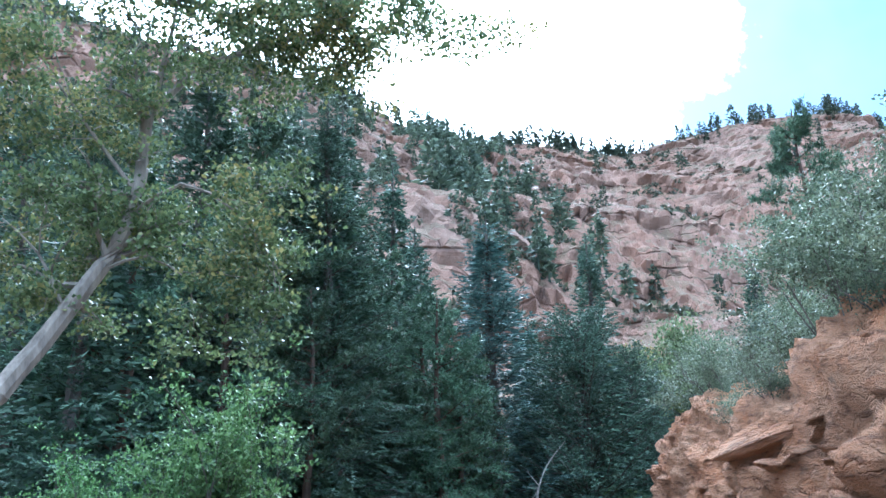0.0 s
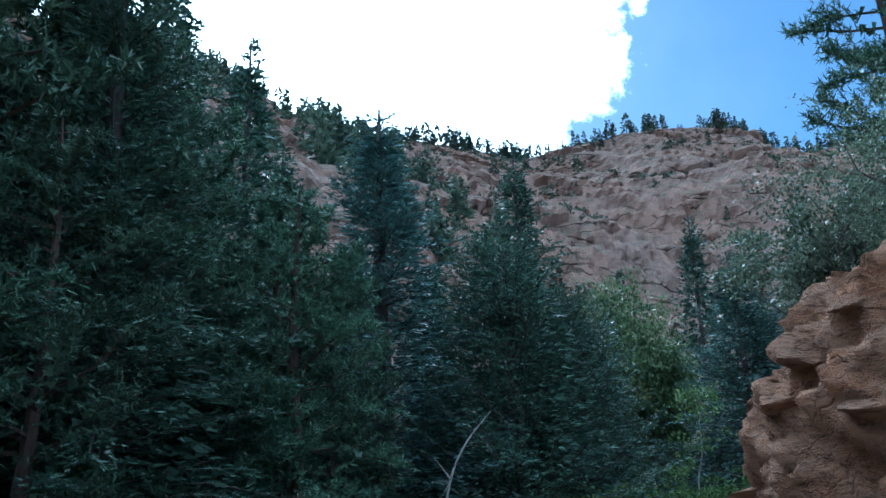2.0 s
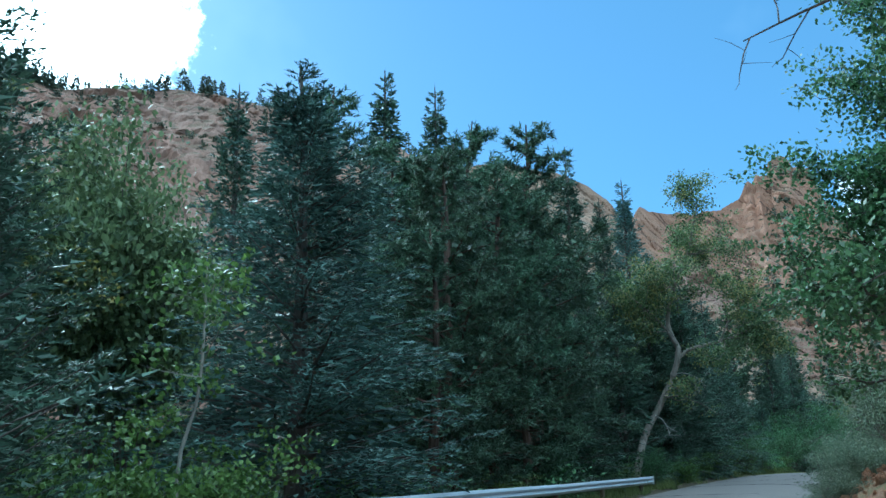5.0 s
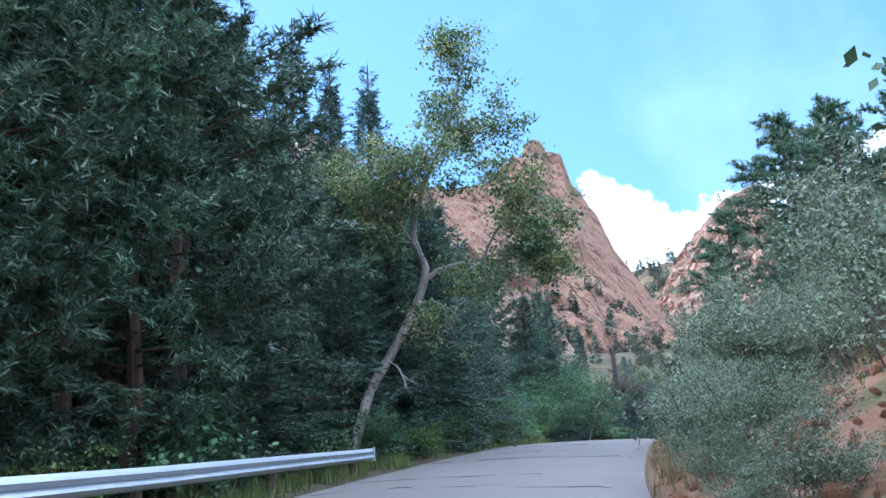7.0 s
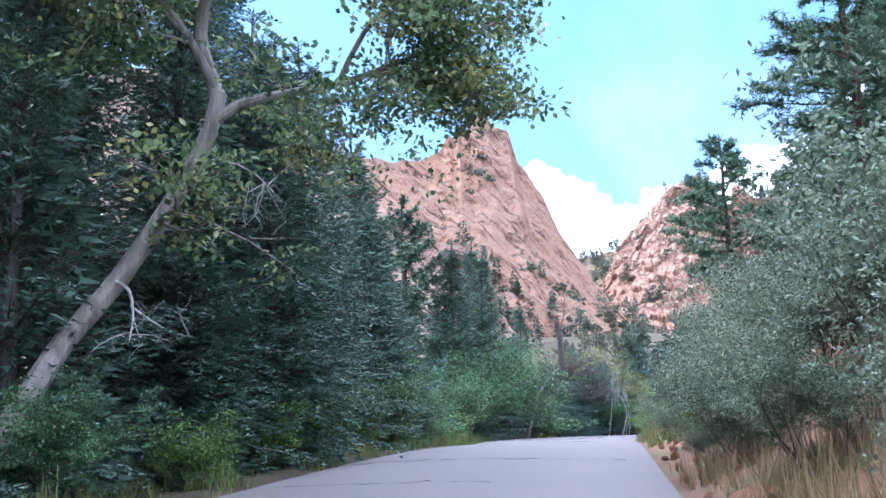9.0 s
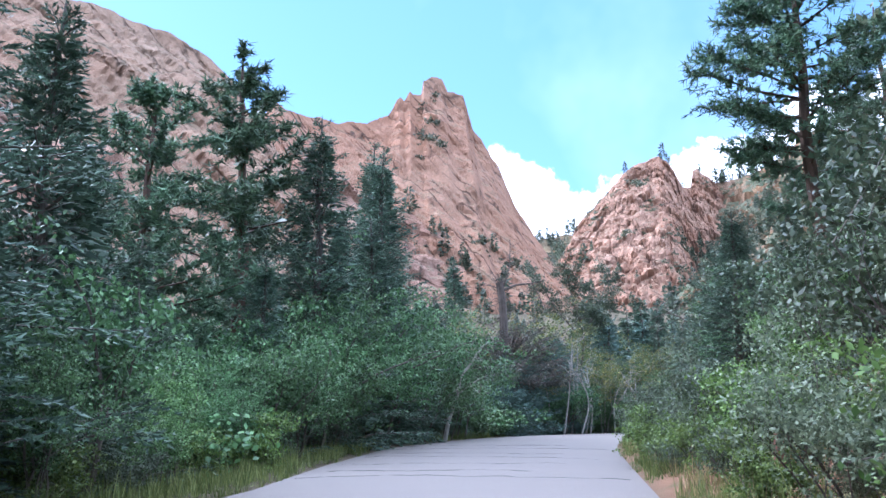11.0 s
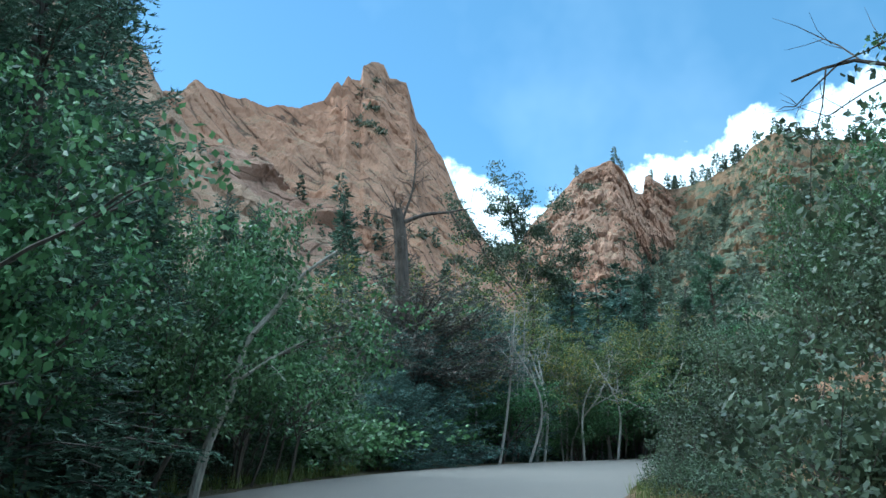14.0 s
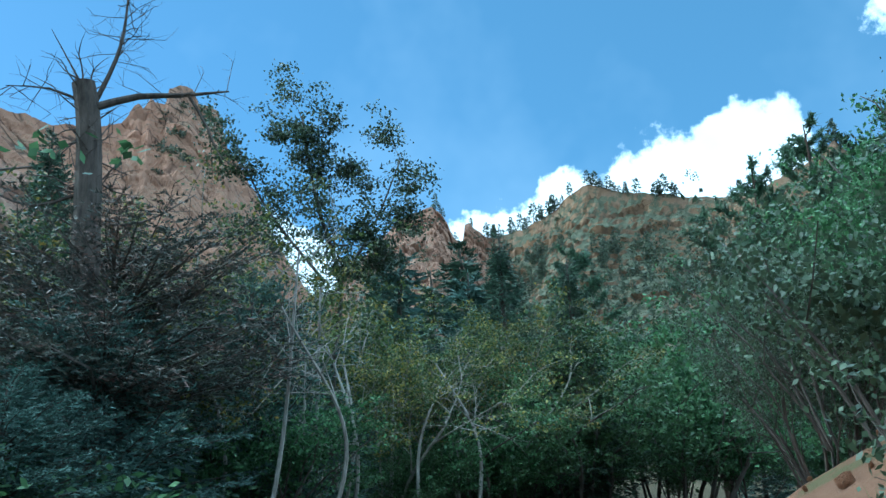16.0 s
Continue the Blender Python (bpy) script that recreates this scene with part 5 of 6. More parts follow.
# dead wood
limb_tree("dead_branch", "bare dark bough arching out of the bank's shrubs", "dead branch", 342, [
    ([(85.6, 58.2, 1.6), (85.7, 58.8, 3.4), (85.8, 59.5, 4.6), (86.0, 60.3, 5.1), (85.8, 60.9, 4.9)], 0.06, 0.012, 7)], None, GREY_WOOD, depth=1, length=0.9)
limb_tree("dead_spruce", "dead grey spruce with a snapped top and bare boughs", "dead tree", 304, [
    ([(107.6, 75.6, -0.6), (107.4, 75.8, 4.6), (107.4, 75.8, 6.6), (107.3, 75.9, 9.4), (107.2, 76.0, 10.1)], 0.40, 0.25, 46),
    ([(107.3, 75.8, 9.5), (107.8, 75.0, 9.9), (108.2, 74.2, 10.0), (108.7, 73.2, 10.2)], 0.10, 0.02, 12),
    ([(108.3, 74.0, 10.0), (108.5, 73.6, 9.2), (108.6, 73.3, 8.5), (108.8, 73.0, 8.3)], 0.04, 0.01, 3),
    ([(107.4, 75.8, 7.6), (106.9, 76.8, 7.2), (106.4, 77.8, 7.6)], 0.05, 0.01, 9),
    ([(107.4, 75.8, 6.8), (107.9, 74.8, 6.9), (108.4, 73.8, 7.6)], 0.05, 0.01, 9),
    ([(107.3, 75.9, 9.3), (107.6, 75.4, 11.1), (107.7, 75.3, 13.2)], 0.07, 0.014, 24),
    ([(107.3, 75.9, 9.6), (106.9, 76.6, 9.9), (106.5, 77.4, 9.9)], 0.045, 0.01, 9),
    ([(107.2, 76.0, 10.0), (106.8, 76.6, 11.3)], 0.03, 0.008, 0)], None, GREY_WOOD, depth=1, length=0.85, spread=0.9, thick=0.09)
limb_tree("leaning_birch", "pale leaning birch stem with few twigs", "birch tree", 305, [
    ([(90.1, 71.8, -0.3), (90.4, 71.6, 1.2), (90.7, 71.4, 2.0), (91.0, 71.2, 3.2), (91.4, 70.9, 3.8), (91.7, 70.5, 4.5), (92.2, 69.9, 5.1)], 0.11, 0.03, 4),
    ([(90.9, 71.3, 2.4), (91.2, 70.8, 2.8), (91.6, 70.2, 3.2)], 0.04, 0.012, 2)], OAK, PALE_BARK, depth=1, per=22, puff=0.3, length=1.1)
limb_tree("dead_snag", "bare grey forked dead branch leaning in the undergrowth", "dead branch", 306, [
    ([(3.6, 38.2, -0.9), (4.1, 38.0, 1.8), (4.3, 38.0, 2.3), (4.6, 38.0, 2.8), (5.3, 37.9, 3.6)], 0.06, 0.015, 3),
    ([(4.1, 38.0, 1.8), (3.6, 37.6, 2.4)], 0.03, 0.008, 0)], None, DEAD_WOOD, depth=1, length=0.7)
limb_tree("dead_snag", "bare pale forked dead top among spruces", "dead branch", 307, [
    ([(14.7, 56.2, -1.0), (14.6, 56.4, 4.0), (14.8, 56.4, 7.5)], 0.07, 0.02, 2), ([(14.8, 56.4, 7.4), (14.4, 56.6, 6.6), (14.3, 56.6, 6.0)], 0.03, 0.01, 0),
    ([(14.8, 56.4, 7.4), (15.0, 56.3, 6.6), (15.2, 56.2, 5.8)], 0.03, 0.01, 0)], None, DEAD_WOOD, depth=1, length=0.8)
limb_tree("thin_birch", "thin pale birch stem with light green leaves", "birch tree", 308, [
    ([(14.7, 46.4, -0.9), (14.7, 46.5, 1.7), (14.9, 46.4, 2.5), (15.0, 46.4, 5.2)], 0.05, 0.02, 9)], LIME, PALE_BARK, depth=1, per=20, puff=0.3, length=1.0)
for a, (x, y) in enumerate([(112.0, 71.8), (114.6, 72.4), (109.4, 73.8), (118.4, 69.4), (110.6, 71.0), (116.2, 70.6), (107.9, 72.0), (112.6, 69.8), (109.0, 71.2), (113.4, 68.6), (115.0, 69.2), (117.0, 68.2), (119.4, 67.4), (111.4, 72.6), (114.2, 71.0), (120.6, 68.6), (110.2, 72.2)]):
    rr = np.random.default_rng(400 + a)
    limb_tree("dead_aspen", "bare pale aspen stem with crooked limbs", "dead tree", 310 + a, [
        ([(x, y, -0.6), (x + rr.normal(0, 0.3), y + rr.normal(0, 0.3), 2.0), (x + rr.normal(0, 0.7), y + rr.normal(0, 0.7), 3.6 + rr.uniform(0, 2.2))], 0.065, 0.022, 7)], None, DEAD_WOOD, depth=1, length=1.3, spread=0.8)
# the tree over the cut bank
limb_tree("box_elder", "dark-stemmed box elder leaning out of the bank", "tree", 330, [
    ([(25.1, 35.6, 1.6), (24.2, 36.1, 2.6), (23.6, 36.7, 3.4), (23.4, 36.9, 5.0), (23.8, 36.4, 8.3)], 0.12, 0.03, 14),
    ([(23.6, 36.7, 3.3), (23.0, 37.3, 4.4), (22.8, 37.6, 6.0)], 0.05, 0.015, 9)], OAK, BARK, depth=2, leaf_size=(0.10, 0.065), per=44, puff=0.22, length=1.15)
limb_tree("dead_pine", "bare dark pine boughs hanging over the road", "dead tree", 331, [
    ([(19.0, 33.0, 2.0), (18.4, 33.6, 5.2), (18.0, 34.2, 9.0)], 0.14, 0.08, 2),
    ([(18.3, 33.8, 6.4), (17.6, 34.6, 6.2), (17.0, 35.4, 5.9), (16.7, 36.0, 5.7)], 0.035, 0.008, 6)], None, BARK, depth=1, length=0.8)

# woods behind, thinning with the distance from the road
rng = np.random.default_rng(77)
spots = []
while len(spots) < 75:
    x, y = rng.uniform(-45, 190), rng.uniform(20, 140)
    s = across(x, y)[0]
    if not -50 < s[0] < -11 or any((x - a) ** 2 + (y - b) ** 2 < 7 for a, b in spots):
        continue
    spots.append((x, y))
    kind = (far_firs, far_pines, far_firs)[int(rng.integers(0, 3))]
    kind.put(x, y, height=rng.uniform(5.5, 8.5) + 0.05 * min(-s[0], 45), wide=1.15)
spots = []
while len(spots) < 42:
    x, y = rng.uniform(20, 170), rng.uniform(-20, 60)
    s = across(x, y)[0]
    if not 9 < s[0] < 55 or x < 45 and y > 20 or any((x - a) ** 2 + (y - b) ** 2 < 9 for a, b in spots):
        continue
    spots.append((x, y))
    (far_firs, far_pines, silvers, far_firs)[int(rng.integers(0, 4))].put(x, y, height=rng.uniform(3.5, 6.5), wide=1.1)

for k in range(60):
    x, y = rng.uniform(127, 205), rng.uniform(28, 112)
    (far_firs, far_pines, far_firs)[k % 3].put(x, y, height=rng.uniform(3.5, 6.0), wide=1.25)

# scrub on the open hillside above the cut
spots = []
while len(spots) < 120:
    x, y = rng.uniform(2, 125), rng.uniform(-25, 56)
    s = across(x, y)[0][0]
    if not 7.5 < s < 48 or any((x - a) ** 2 + (y - b) ** 2 < 5 for a, b in spots) or (x < 17 and 6 < y < 27):
        continue
    spots.append((x, y))
    (scrub, scrub, scrub, far_pines)[len(spots) % 4].put(x, y, height=rng.uniform(1.0, 1.9) if len(spots) % 4 != 3 else rng.uniform(3.0, 5.5), wide=1.25)

g = Geo()
for k in range(1200):
    x, y = rng.uniform(-150, 480), rng.uniform(-60, 260)
    s = across(x, y)[0][0]
    if s > -55 and s < 50:
        continue
    far_conifer(g, np.array([x, y, float(land(x, y)) - 0.4]), rng.uniform(5, 9), rng)
tagged(new("far_woods", g.mesh("far_woods", FAR_GREEN)), "conifer woods on the canyon's far slopes", "trees", kind="stuff")


def tufts(name, label, mat, count, first, last, near, far, height, seed):
    """Grass along a verge, between two distances from the driven line."""
    rng = np.random.default_rng(seed)
    a, b = road_point(*first), road_point(*last)
    g = Geo()
    k = rng.integers(a, b, count)
    o = near + (far - near) * rng.random(count) ** 1.3
    o = o + (LEFT[k] - LEFT_EDGE if near < 0 else 0)
    p = ROAD[k, :2] + RIGHT[k] * o[:, None] + rng.normal(0, 0.12, (count, 2))
    p = p[waves(p[:, 0], p[:, 1], 0.9, seed) > -0.15]
    count = len(p)
    z = land(p[:, 0], p[:, 1])
    per = 11
    base = np.repeat(np.column_stack([p, z - 0.03]), per, 0) + rng.normal(0, 0.05, (count * per, 3)) * [1, 1, 0]
    tip = base + np.column_stack([rng.normal(0, 0.13, (count * per, 2)), np.abs(rng.normal(0.75, 0.3, count * per))]) * height * np.repeat(rng.uniform(0.5, 1.3, count), per)[:, None] * [1.6, 1.6, 1]
    g.blades(base, tip, np.full(count * per, 0.022), rng)
    tagged(new(name, g.mesh(name, mat)), label, "grass", kind="stuff")


tufts("verge_grass", "yellow-green grass along the road's verge", GRASS, 2600, (24, 42), (104, 65), LEFT_EDGE - 0.15, LEFT_EDGE - 2.4, 0.42, 601)
tufts("dry_grass", "dry straw-coloured grass on the cut bank", STRAW, 700, (33, 46), (62, 56), RIGHT_EDGE + 0.25, 4.4, 0.42, 602)
tufts("dry_grass", "thin dry grass between the bank's shrubs", STRAW, 600, (62, 56), (90, 64), RIGHT_EDGE + 0.4, 5.5, 0.4, 604)
tufts("hill_grass", "thin dry grass on the open hillside", STRAW, 3800, (3, 5), (106, 66), 5.0, 30.0, 0.45, 606)
tufts("grass_tussocks", "tall dry grass tussocks on the bank", STRAW, 95, (40.5, 48.5), (47.5, 51), RIGHT_EDGE + 0.7, 3.6, 0.62, 605)
tufts("verge_grass", "sparse green grass at the foot of the bank", GRASS, 900, (56, 54), (100, 66), RIGHT_EDGE + 0.2, 2.6, 0.4, 603)

# ---------------------------------------------------------------- rocks beside the road


ROCKS = []


def crag(name, label, centre, radii, seed, mat, detail=48, rough=0.55, square=0.85, category="rock"):
    """A weathered outcrop: a rounded block broken by ledges and cracks."""
    bm = bmesh.new()
    bmesh.ops.create_uvsphere(bm, u_segments=detail * 2, v_segments=detail, radius=1.0)
    for vert in bm.verts:
        c = vert.co
        c = Vector([math.copysign(abs(q) ** square, q) for q in c])
        p = Vector((c.x * radii[0], c.y * radii[1], c.z * radii[2]))
        a = noise.fractal(p * 0.3 + Vector((seed, 0, 0)), 0.9, 2.1, 4)
        w = Vector((p.x * 0.45, p.y * 0.45, p.z * 1.1 + p.x * 0.3)) + Vector((seed, seed, 0))
        d, near = noise.voronoi(w + noise.noise_vector(w * 1.7) * 0.5)
        block = noise.cell(near[0] * 9.0) * 0.16
        crumb = noise.fractal(Vector((p.x * 1.1, p.y * 1.1, p.z * 1.9)), 0.75, 2.1, 8) * 0.30
        gully = noise.ridged_multi_fractal(Vector((p.x * 0.6, p.y * 0.6, p.z * 0.35 + seed)), 0.9, 2.2, 6, 1.0, 2.0) - 1.0
        bed = p.z * 3.4 + p.x * 0.7 + noise.fractal(p * 0.5 + Vector((0, seed, 0)), 0.9, 2.0, 4) * 0.9
        ledge = (bed % 1.0) ** 1.6 * (0.07 + 0.10 * noise.cell(Vector((p.x * 0.7, p.y * 0.7, math.floor(bed)))))
        vert.co = p + c.normalized() * (a * rough + block + crumb + gully * 0.16 + ledge)
    for face in bm.faces:
        face.smooth = True
    ROCKS.append((Vector(centre), BVHTree.FromBMesh(bm)))
    me = bpy.data.meshes.new(name)
    bm.to_mesh(me)
    bm.free()
    me.materials.append(mat)
    ob = new(name, me)
    ob.matrix_basis = pose(*centre)
    return tagged(ob, label)


def chunk_mesh(seed):
    """A broken block: cut flat on its sides, crumbled on its faces."""
    bm = bmesh.new()
    bmesh.ops.create_icosphere(bm, subdivisions=3, radius=0.62)
    rs = np.random.default_rng(seed)
    cuts = unit(rs.normal(size=(14, 3)) * [1, 1, 1.4])
    far = rs.uniform(0.24, 0.44, 14)
    for vert in bm.verts:
        c = np.array(vert.co)
        for k in range(14):
            over = c @ cuts[k] - far[k]
            if over > 0:
                c = c - cuts[k] * over
        p = Vector(c)
        c = c * (1 + 0.08 * noise.fractal(p * 2.2 + Vector((seed, 0, 0)), 0.7, 2.2, 6) + 0.05 * (noise.ridged_multi_fractal(p * 4 + Vector((0, seed, 0)), 0.9, 2.2, 4, 1.0, 2.0) - 1))
        vert.co = c
    me = bpy.data.meshes.new("block")
    bm.to_mesh(me)
    bm.free()
    me.materials.append(BOULDER)
    return me


BLOCKS = [chunk_mesh(40 + k) for k in range(6)]


def outcrop(label, mass_label, centre, radii, seed, detail, count):
    """A crumbling outcrop: the mass of the rock with broken blocks standing out of its face."""
    rs = np.random.default_rng(int(seed * 10))
    rock = thing("rock_outcrop", label, "rock", pose(*centre))
    mass = crag("mass", mass_label, centre, radii, seed, BOULDER, detail, 0.4)
    mass.matrix_basis = Matrix()
    mass.parent = rock
    tree = ROCKS[-1][1]
    for k in range(count):
        # faces that look to the road and back along it
        way = Vector((-abs(rs.normal(0.9, 0.5)), rs.normal(-0.25, 0.8), rs.uniform(-0.55, 0.75))).normalized()
        spot, normal = tree.ray_cast(way * 20, -way)[:2]
        if spot is None:
            continue
        s = 0.34 * rs.lognormal(0, 0.5)
        ob = new("block", BLOCKS[k % 6])
        ob.parent = rock
        ob.matrix_basis = pose(*(spot - normal * s * 0.2), rs.normal(0, 14), rs.normal(12, 12), rs.uniform(0, 360)) @ Matrix.Diagonal((s * rs.uniform(0.9, 1.7), s * rs.uniform(0.8, 1.4), s * rs.uniform(0.4, 0.8), 1))


outcrop("crumbling orange granite outcrop in layered blocks above the road", "rounded cracked rock mass", (10.6, 20.3, 0.2), (5.3, 6.4, 4.0), 3.0, 160, 190)
outcrop("low crumbling shoulder of the orange granite outcrop", "rounded cracked rock mass", (9.0, 12.0, 0.2), (4.5, 5.4, 4.0), 8.0, 90, 90)
outcrop("ragged end of the orange granite outcrop with an undercut face", "rounded cracked rock mass", (8.5, 20.5, -0.9), (3.0, 2.2, 4.0), 5.0, 120, 200)
outcrop("low ledge of broken orange granite at the road's edge", "crumbling layered ledge", (17.0, 32.6, -0.5), (2.4, 1.7, 1.8), 6.0, 80, 150)


def rest(x, y):
    """Height of the rock, or of the ground, at a place."""
    hits = [tree.ray_cast(Vector((x, y, 30)) - c, Vector((0, 0, -1)))[0] for c, tree in ROCKS]
    return max([float(land(x, y))] + [p.z + c.z for p, (c, _) in zip(hits, ROCKS) if p])


for x, y, h in [(8.1, 24.6, 2.9), (9.4, 27.0, 2.4), (9.6, 25.4, 2.5), (5.3, 21.2, 1.3), (7.0, 21.2, 1.7), (8.2, 23.0, 1.3), (5.6, 14.9, 1.0), (6.2, 12.6, 1.9), (5.6, 17.4, 0.8), (6.6, 10.4, 2.4), (9.8, 24.4, 1.6), (10.6, 21.5, 2.4), (8.0, 18.8, 1.2), (7.6, 14.6, 1.9), (8.8, 11.4, 2.4), (12.4, 25.4, 3.4), (11.6, 28.0, 3.6), (6.9, 13.4, 2.3), (7.2, 10.0, 2.6), (7.4, 16.4, 2.2), (7.4, 22.6, 1.2), (6.0, 11.0, 1.3), (6.3, 15.8, 1.1), (6.8, 18.0, 1.0), (5.4, 13.4, 0.8), (6.2, 9.0, 1.7), (6.9, 8.0, 2.4), (8.4, 20.4, 1.8)]:
    x, y = beside(x, y, h)
    if rest(x, y) < float(land(x, y)) + 0.8:
        continue
    (fine_silvers if h > 2.1 else low_silvers).put(x, y, height=h, foot=rest(x, y) - 0.1, wide=1.0)


def stone_mesh(seed):
    bm = bmesh.new()
    bmesh.ops.create_icosphere(bm, subdivisions=1, radius=0.5)
    rs = np.random.default_rng(seed)
    cuts = unit(rs.normal(size=(7, 3)))
    far = rs.uniform(0.22, 0.42, 7)
    for vert in bm.verts:
        c = np.array(vert.co)
        for k in range(7):
            over = c @ cuts[k] - far[k]
            if over > 0:
                c = c - cuts[k] * over
        vert.co = c
    me = bpy.data.meshes.new("stone")
    bm.to_mesh(me)
    bm.free()
    me.materials.append(BOULDER)
    return me


STONES = [stone_mesh(k) for k in range(7)]


def rock_pile(label, count, first, last, near, far, size, seed):
    """Broken stones lying on the cut bank."""
    rng = np.random.default_rng(seed)
    a, b = road_point(*first), road_point(*last)
    mid = (a + b) // 2
    x, y = ROAD[mid, :2] + RIGHT[mid] * (near + far) / 2
    pile = thing("rock_pile", label, "rocks", pose(x, y, float(land(x, y))))
    for k in range(count):
        i = rng.integers(a, b)
        o = near + (far - near) * rng.random()
        px, py = ROAD[i, :2] + RIGHT[i] * o
        s = size * rng.lognormal(0, 0.45)
        ob = new("stone", STONES[k % 7])
        ob.parent = pile
        ob.matrix_basis = pile.matrix_basis.inverted() @ pose(px, py, float(land(px, py)) + s * 0.12, *rng.uniform(0, 360, 3)) @ Matrix.Diagonal((s, s * rng.uniform(0.6, 1), s * rng.uniform(0.45, 0.8), 1))


rock_pile("broken orange granite stones piled on the cut bank", 200, (13.5, 36.0), (20.5, 40.2), 1.45, 4.2, 0.42, 21)
rock_pile("loose reddish stones on the cut bank", 260, (20, 40.0), (34, 46), 1.3, 5.0, 0.2, 22)
rock_pile("loose reddish stones below the shrubs", 200, (34, 46.6), (62, 56), 1.3, 3.6, 0.15, 23)
rock_pile("loose reddish stones on the bank", 50, (92, 65), (105, 65), 1.6, 4.5, 0.13, 24)

# ---------------------------------------------------------------- guard rail


def guard_rail():
    last = road_point(39.0, 54.8 - 5.3)
    first = road_point(6.0, 28.5)
    ks = np.arange(first, last + 1, 1)
    line = np.column_stack([ROAD[ks, :2] + RIGHT[ks] * (LEFT_EDGE - 0.35), ROAD[ks, 2]])
    end = np.array([39.0, 54.8])
    # the far end swings to the place where the beam stops
    w = np.clip((np.arange(len(ks)) - len(ks) + 24) / 24, 0, 1)[:, None] ** 1.5
    line[:, :2] += w * (end - line[-1, :2])
    # the verge holds its height where the road dips
    line[:, 2] = np.maximum(line[:, 2], np.interp(line[:, 0], [6, 13, 19, 29, 39], [0.17, 0.16, 0.11, 0.10, 0.17]))
    out = unit(np.column_stack([RIGHT[ks], np.zeros(len(ks))]))
    rail = thing("guard_rail", "galvanised steel guard rail on short wooden posts beside the road", "guard rail")
    z = np.array([0.31, 0.27, 0.23, 0.19, 0.155, 0.12, 0.08, 0.04, 0.0])
    o = np.array([0.0, 0.045, 0.075, 0.045, 0.0, 0.045, 0.075, 0.045, 0.0])
    g = Geo()
    top = line[:, None] + out[:, None] * o[None, :, None] + np.array([0, 0, 1.0]) * (z + 0.34)[None, :, None]
    back = top - out[:, None] * 0.006
    for sheet, turn in ((top, False), (back, True)):
        k, m = sheet.shape[:2]
        i, j = np.meshgrid(np.arange(k - 1), np.arange(m - 1), indexing="ij")
        f = np.stack([i * m + j, i * m + j + 1, (i + 1) * m + j + 1, (i + 1) * m + j], -1).reshape(-1, 4)
        g.add(sheet.reshape(-1, 3), f[:, ::-1] if turn else f)
    part("beam", g, STEEL, rail)
    g = Geo()
    e, d = line[-1], unit(line[-1] - line[-2])
    fan = [e + out[-1] * 0.02 + d * a + np.array([0, 0, 0.335 + h]) for a in (0.0, 0.28) for h in ((0.0, 0.32) if a == 0 else (-0.03, 0.35))]
    fan += [q - out[-1] * 0.01 for q in fan]
    g.add(np.array(fan), [[0, 2, 3, 1], [4, 5, 7, 6], [2, 6, 7, 3], [0, 1, 5, 4], [1, 3, 7, 5], [0, 4, 6, 2]])
    part("end_piece", g, STEEL, rail, "flared steel end piece")
    for k in range(len(ks) - 3, 0, -8):
        g = Geo()
        c = line[k] - out[k] * 0.13
        zz = float(land(c[0], c[1]))
        g.tube(np.array([[c[0], c[1], zz - 0.3], [c[0], c[1], line[k, 2] + 0.3], [c[0], c[1], line[k, 2] + 0.66]]), [0.085, 0.085, 0.08], 8)
        part("post", g, POST_WOOD, rail)


guard_rail()


# ---------------------------------------------------------------- small things
def marker_post(x, y, lean, label):
    post = thing("marker_post", label, "post", pose(x, y, float(land(x, y)), 2, lean, 25))
    bm = bmesh.new()
    bmesh.ops.create_cube(bm, size=1.0)
    for v in bm.verts:
        v.co = (v.co.x * 0.13, v.co.y * 0.10, v.co.z * 1.1 + 0.2)
    bmesh.ops.bevel(bm, geom=bm.edges[:], offset=0.012, segments=2, affect="EDGES")
    me = bpy.data.meshes.new("shaft")
    bm.to_mesh(me)
    bm.free()
    me.materials.append(STAINED)
    shaft = new("shaft", me)
    shaft.parent = post
    for k in range(3):
        g = Geo()
        x, z = -0.035 + 0.035 * k, 0.66
        v = np.array([[a, -0.052 - 0.003 * b, z + c] for b in (0, 1) for a, c in ((x - 0.011, -0.03), (x + 0.011, -0.03), (x + 0.011, 0.03), (x - 0.011, 0.03))])
        g.add(v, [[0, 3, 2, 1], [4, 5, 6, 7], [0, 1, 5, 4], [1, 2, 6, 5], [2, 3, 7, 6], [3, 0, 4, 7]])
        part("mark", g, PALE_BARK, shaft, "pale routed mark")


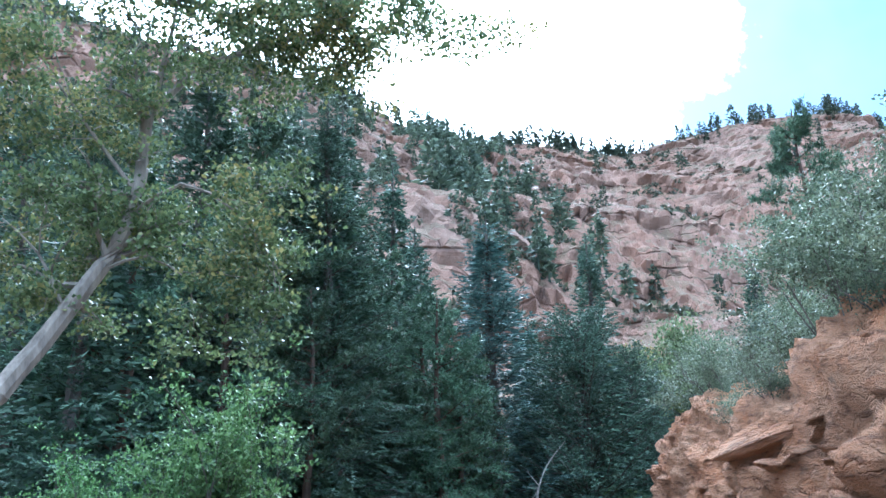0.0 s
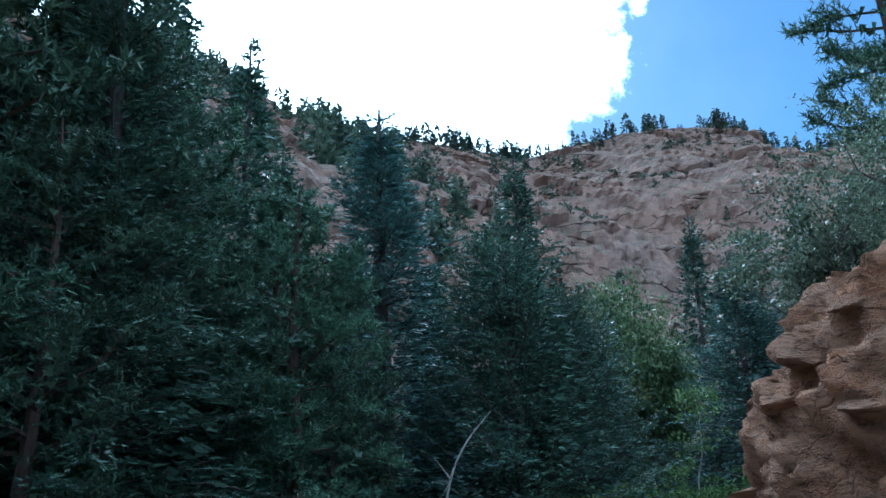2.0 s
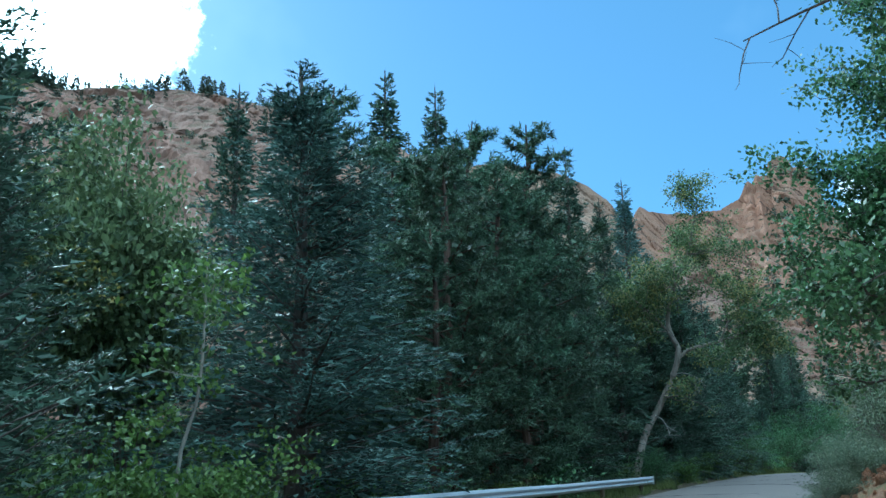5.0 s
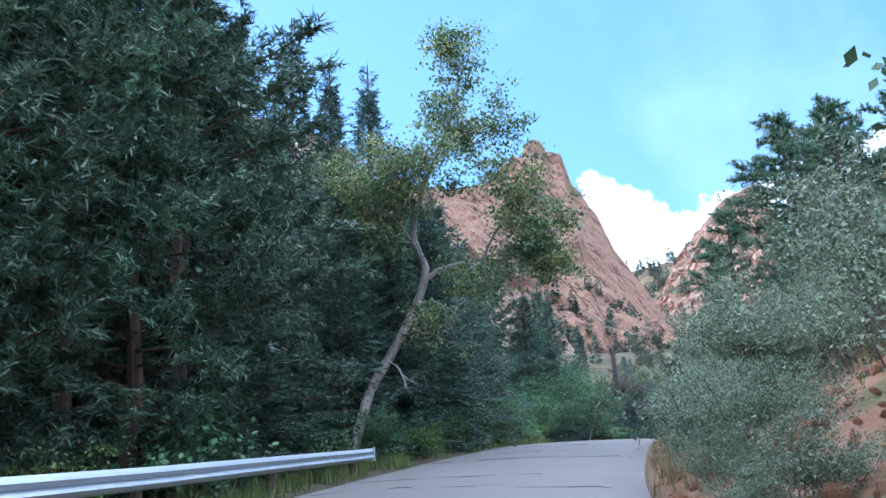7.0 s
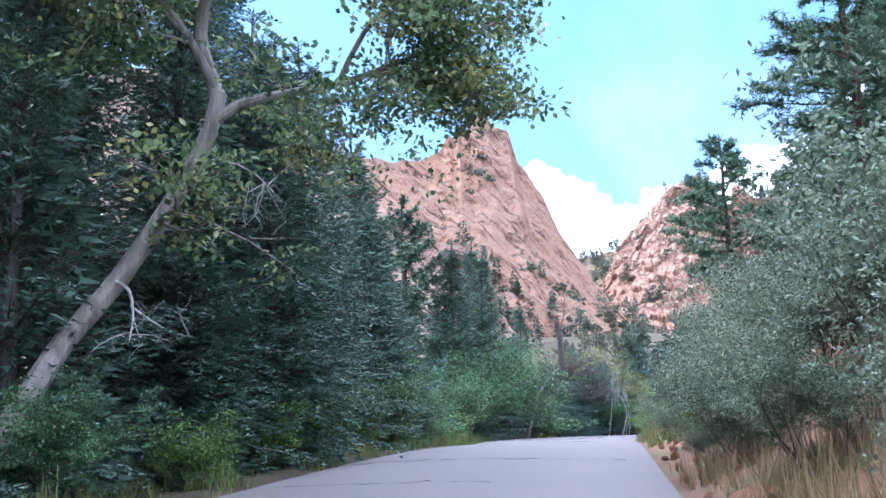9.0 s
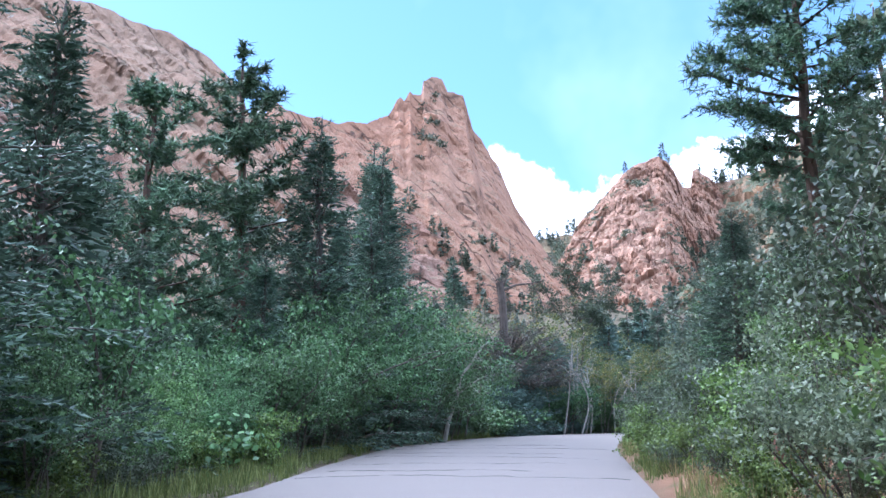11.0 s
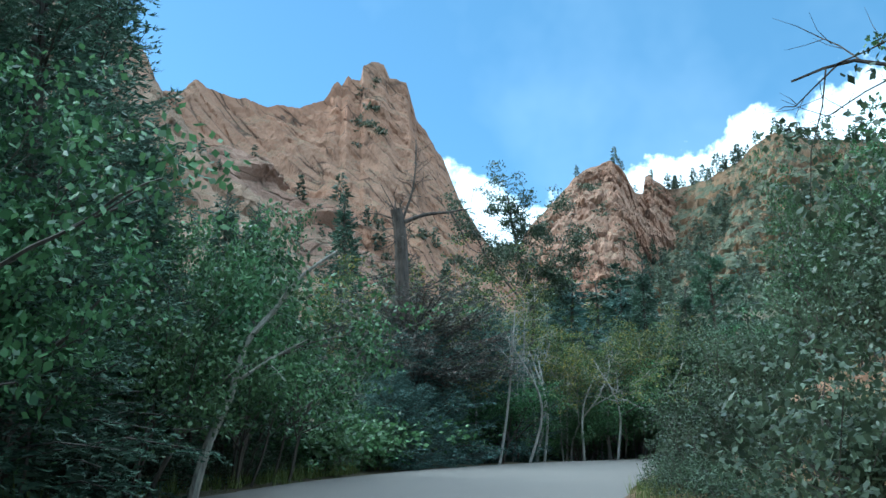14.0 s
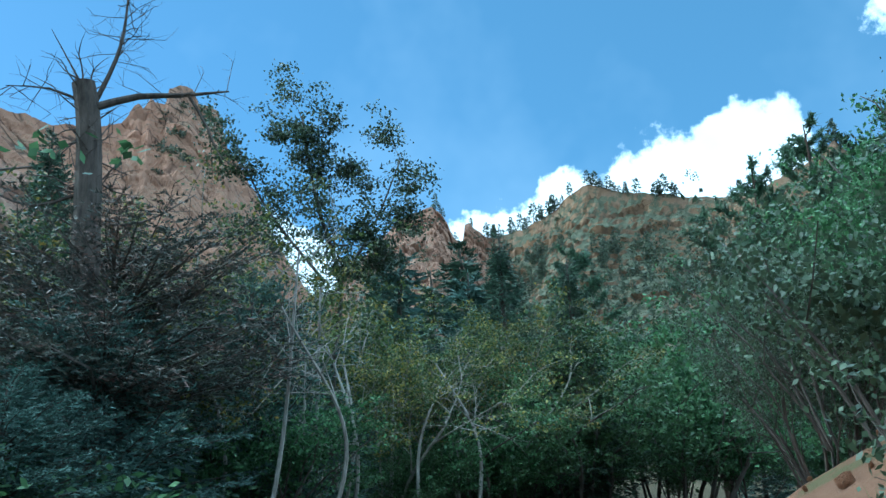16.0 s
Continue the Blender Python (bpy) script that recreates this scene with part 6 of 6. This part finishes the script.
marker_post(64.9, 54.95, -3, "brown stained wooden trail post at the road's edge")
marker_post(99.6, 60.7, -9, "leaning brown wooden post on the soil bank")


def tar_crack(station, left, right, seed):
    """A sealed crack across the road, as a thin raised line of tar."""
    rs = np.random.default_rng(seed)
    k0 = road_point(*station)
    o = np.linspace(left + LEFT[k0] - LEFT_EDGE, right, 26)
    shift = np.cumsum(rs.normal(0, 0.11, 26)) + (o - left) * rs.normal(0, 0.08)
    lift = np.interp(o, np.linspace(LEFT[k0], RIGHT_EDGE, 9), [-0.05, 0, 0.015, 0.025, 0.03, 0.025, 0.015, 0, -0.05])
    line = []
    for a, b, h in zip(o, shift, lift):
        i = min(max(k0 + int(round(b / 0.5)), 0), len(ROAD) - 1)
        part_way = b - round(b / 0.5) * 0.5
        p = ROAD[i, :2] + RIGHT[i] * a + AHEAD[i] * part_way
        line.append([p[0], p[1], ROAD[i, 2] + h + 0.004])
    line = np.array(line)
    w = rs.uniform(0.012, 0.032, 26)[:, None] * np.append(AHEAD[k0], 0)
    g = Geo()
    v = np.concatenate([line - w, line + w, line - w - [0, 0, 0.02], line + w - [0, 0, 0.02]])
    f = [q for i in range(25) for q in ([i, i + 1, 27 + i, 26 + i], [52 + i, 53 + i, 1 + i, i], [26 + i, 27 + i, 79 + i, 78 + i])]
    g.add(v, [q[::-1] for q in f])
    tagged(new("crack_seal", g.mesh("crack_seal", TAR)), "dark tar seam across the asphalt", "road seam", "tar seams", "structure")


for a, (x, y, left, right) in enumerate([(35.0, 47.0, -5.2, 0.6), (37.5, 48.0, -5.2, -1.0), (44.0, 50.3, -5.2, 0.8), (47.0, 51.5, -4.8, -1.5), (52.0, 53.2, -5.3, 0.6), (63.0, 56.8, -5.2, -0.5), (70.5, 59.0, -5.3, 0.9),
                                         (72.5, 59.6, -5.0, -1.0), (75.0, 60.4, -5.2, -0.4), (78.5, 61.4, -5.2, 0.4), (80.5, 62.0, -4.6, -0.6), (83.5, 62.9, -5.2, 0.8), (86.5, 63.8, -5.0, -0.8)]):
    tar_crack((x, y), left, right, 700 + a)
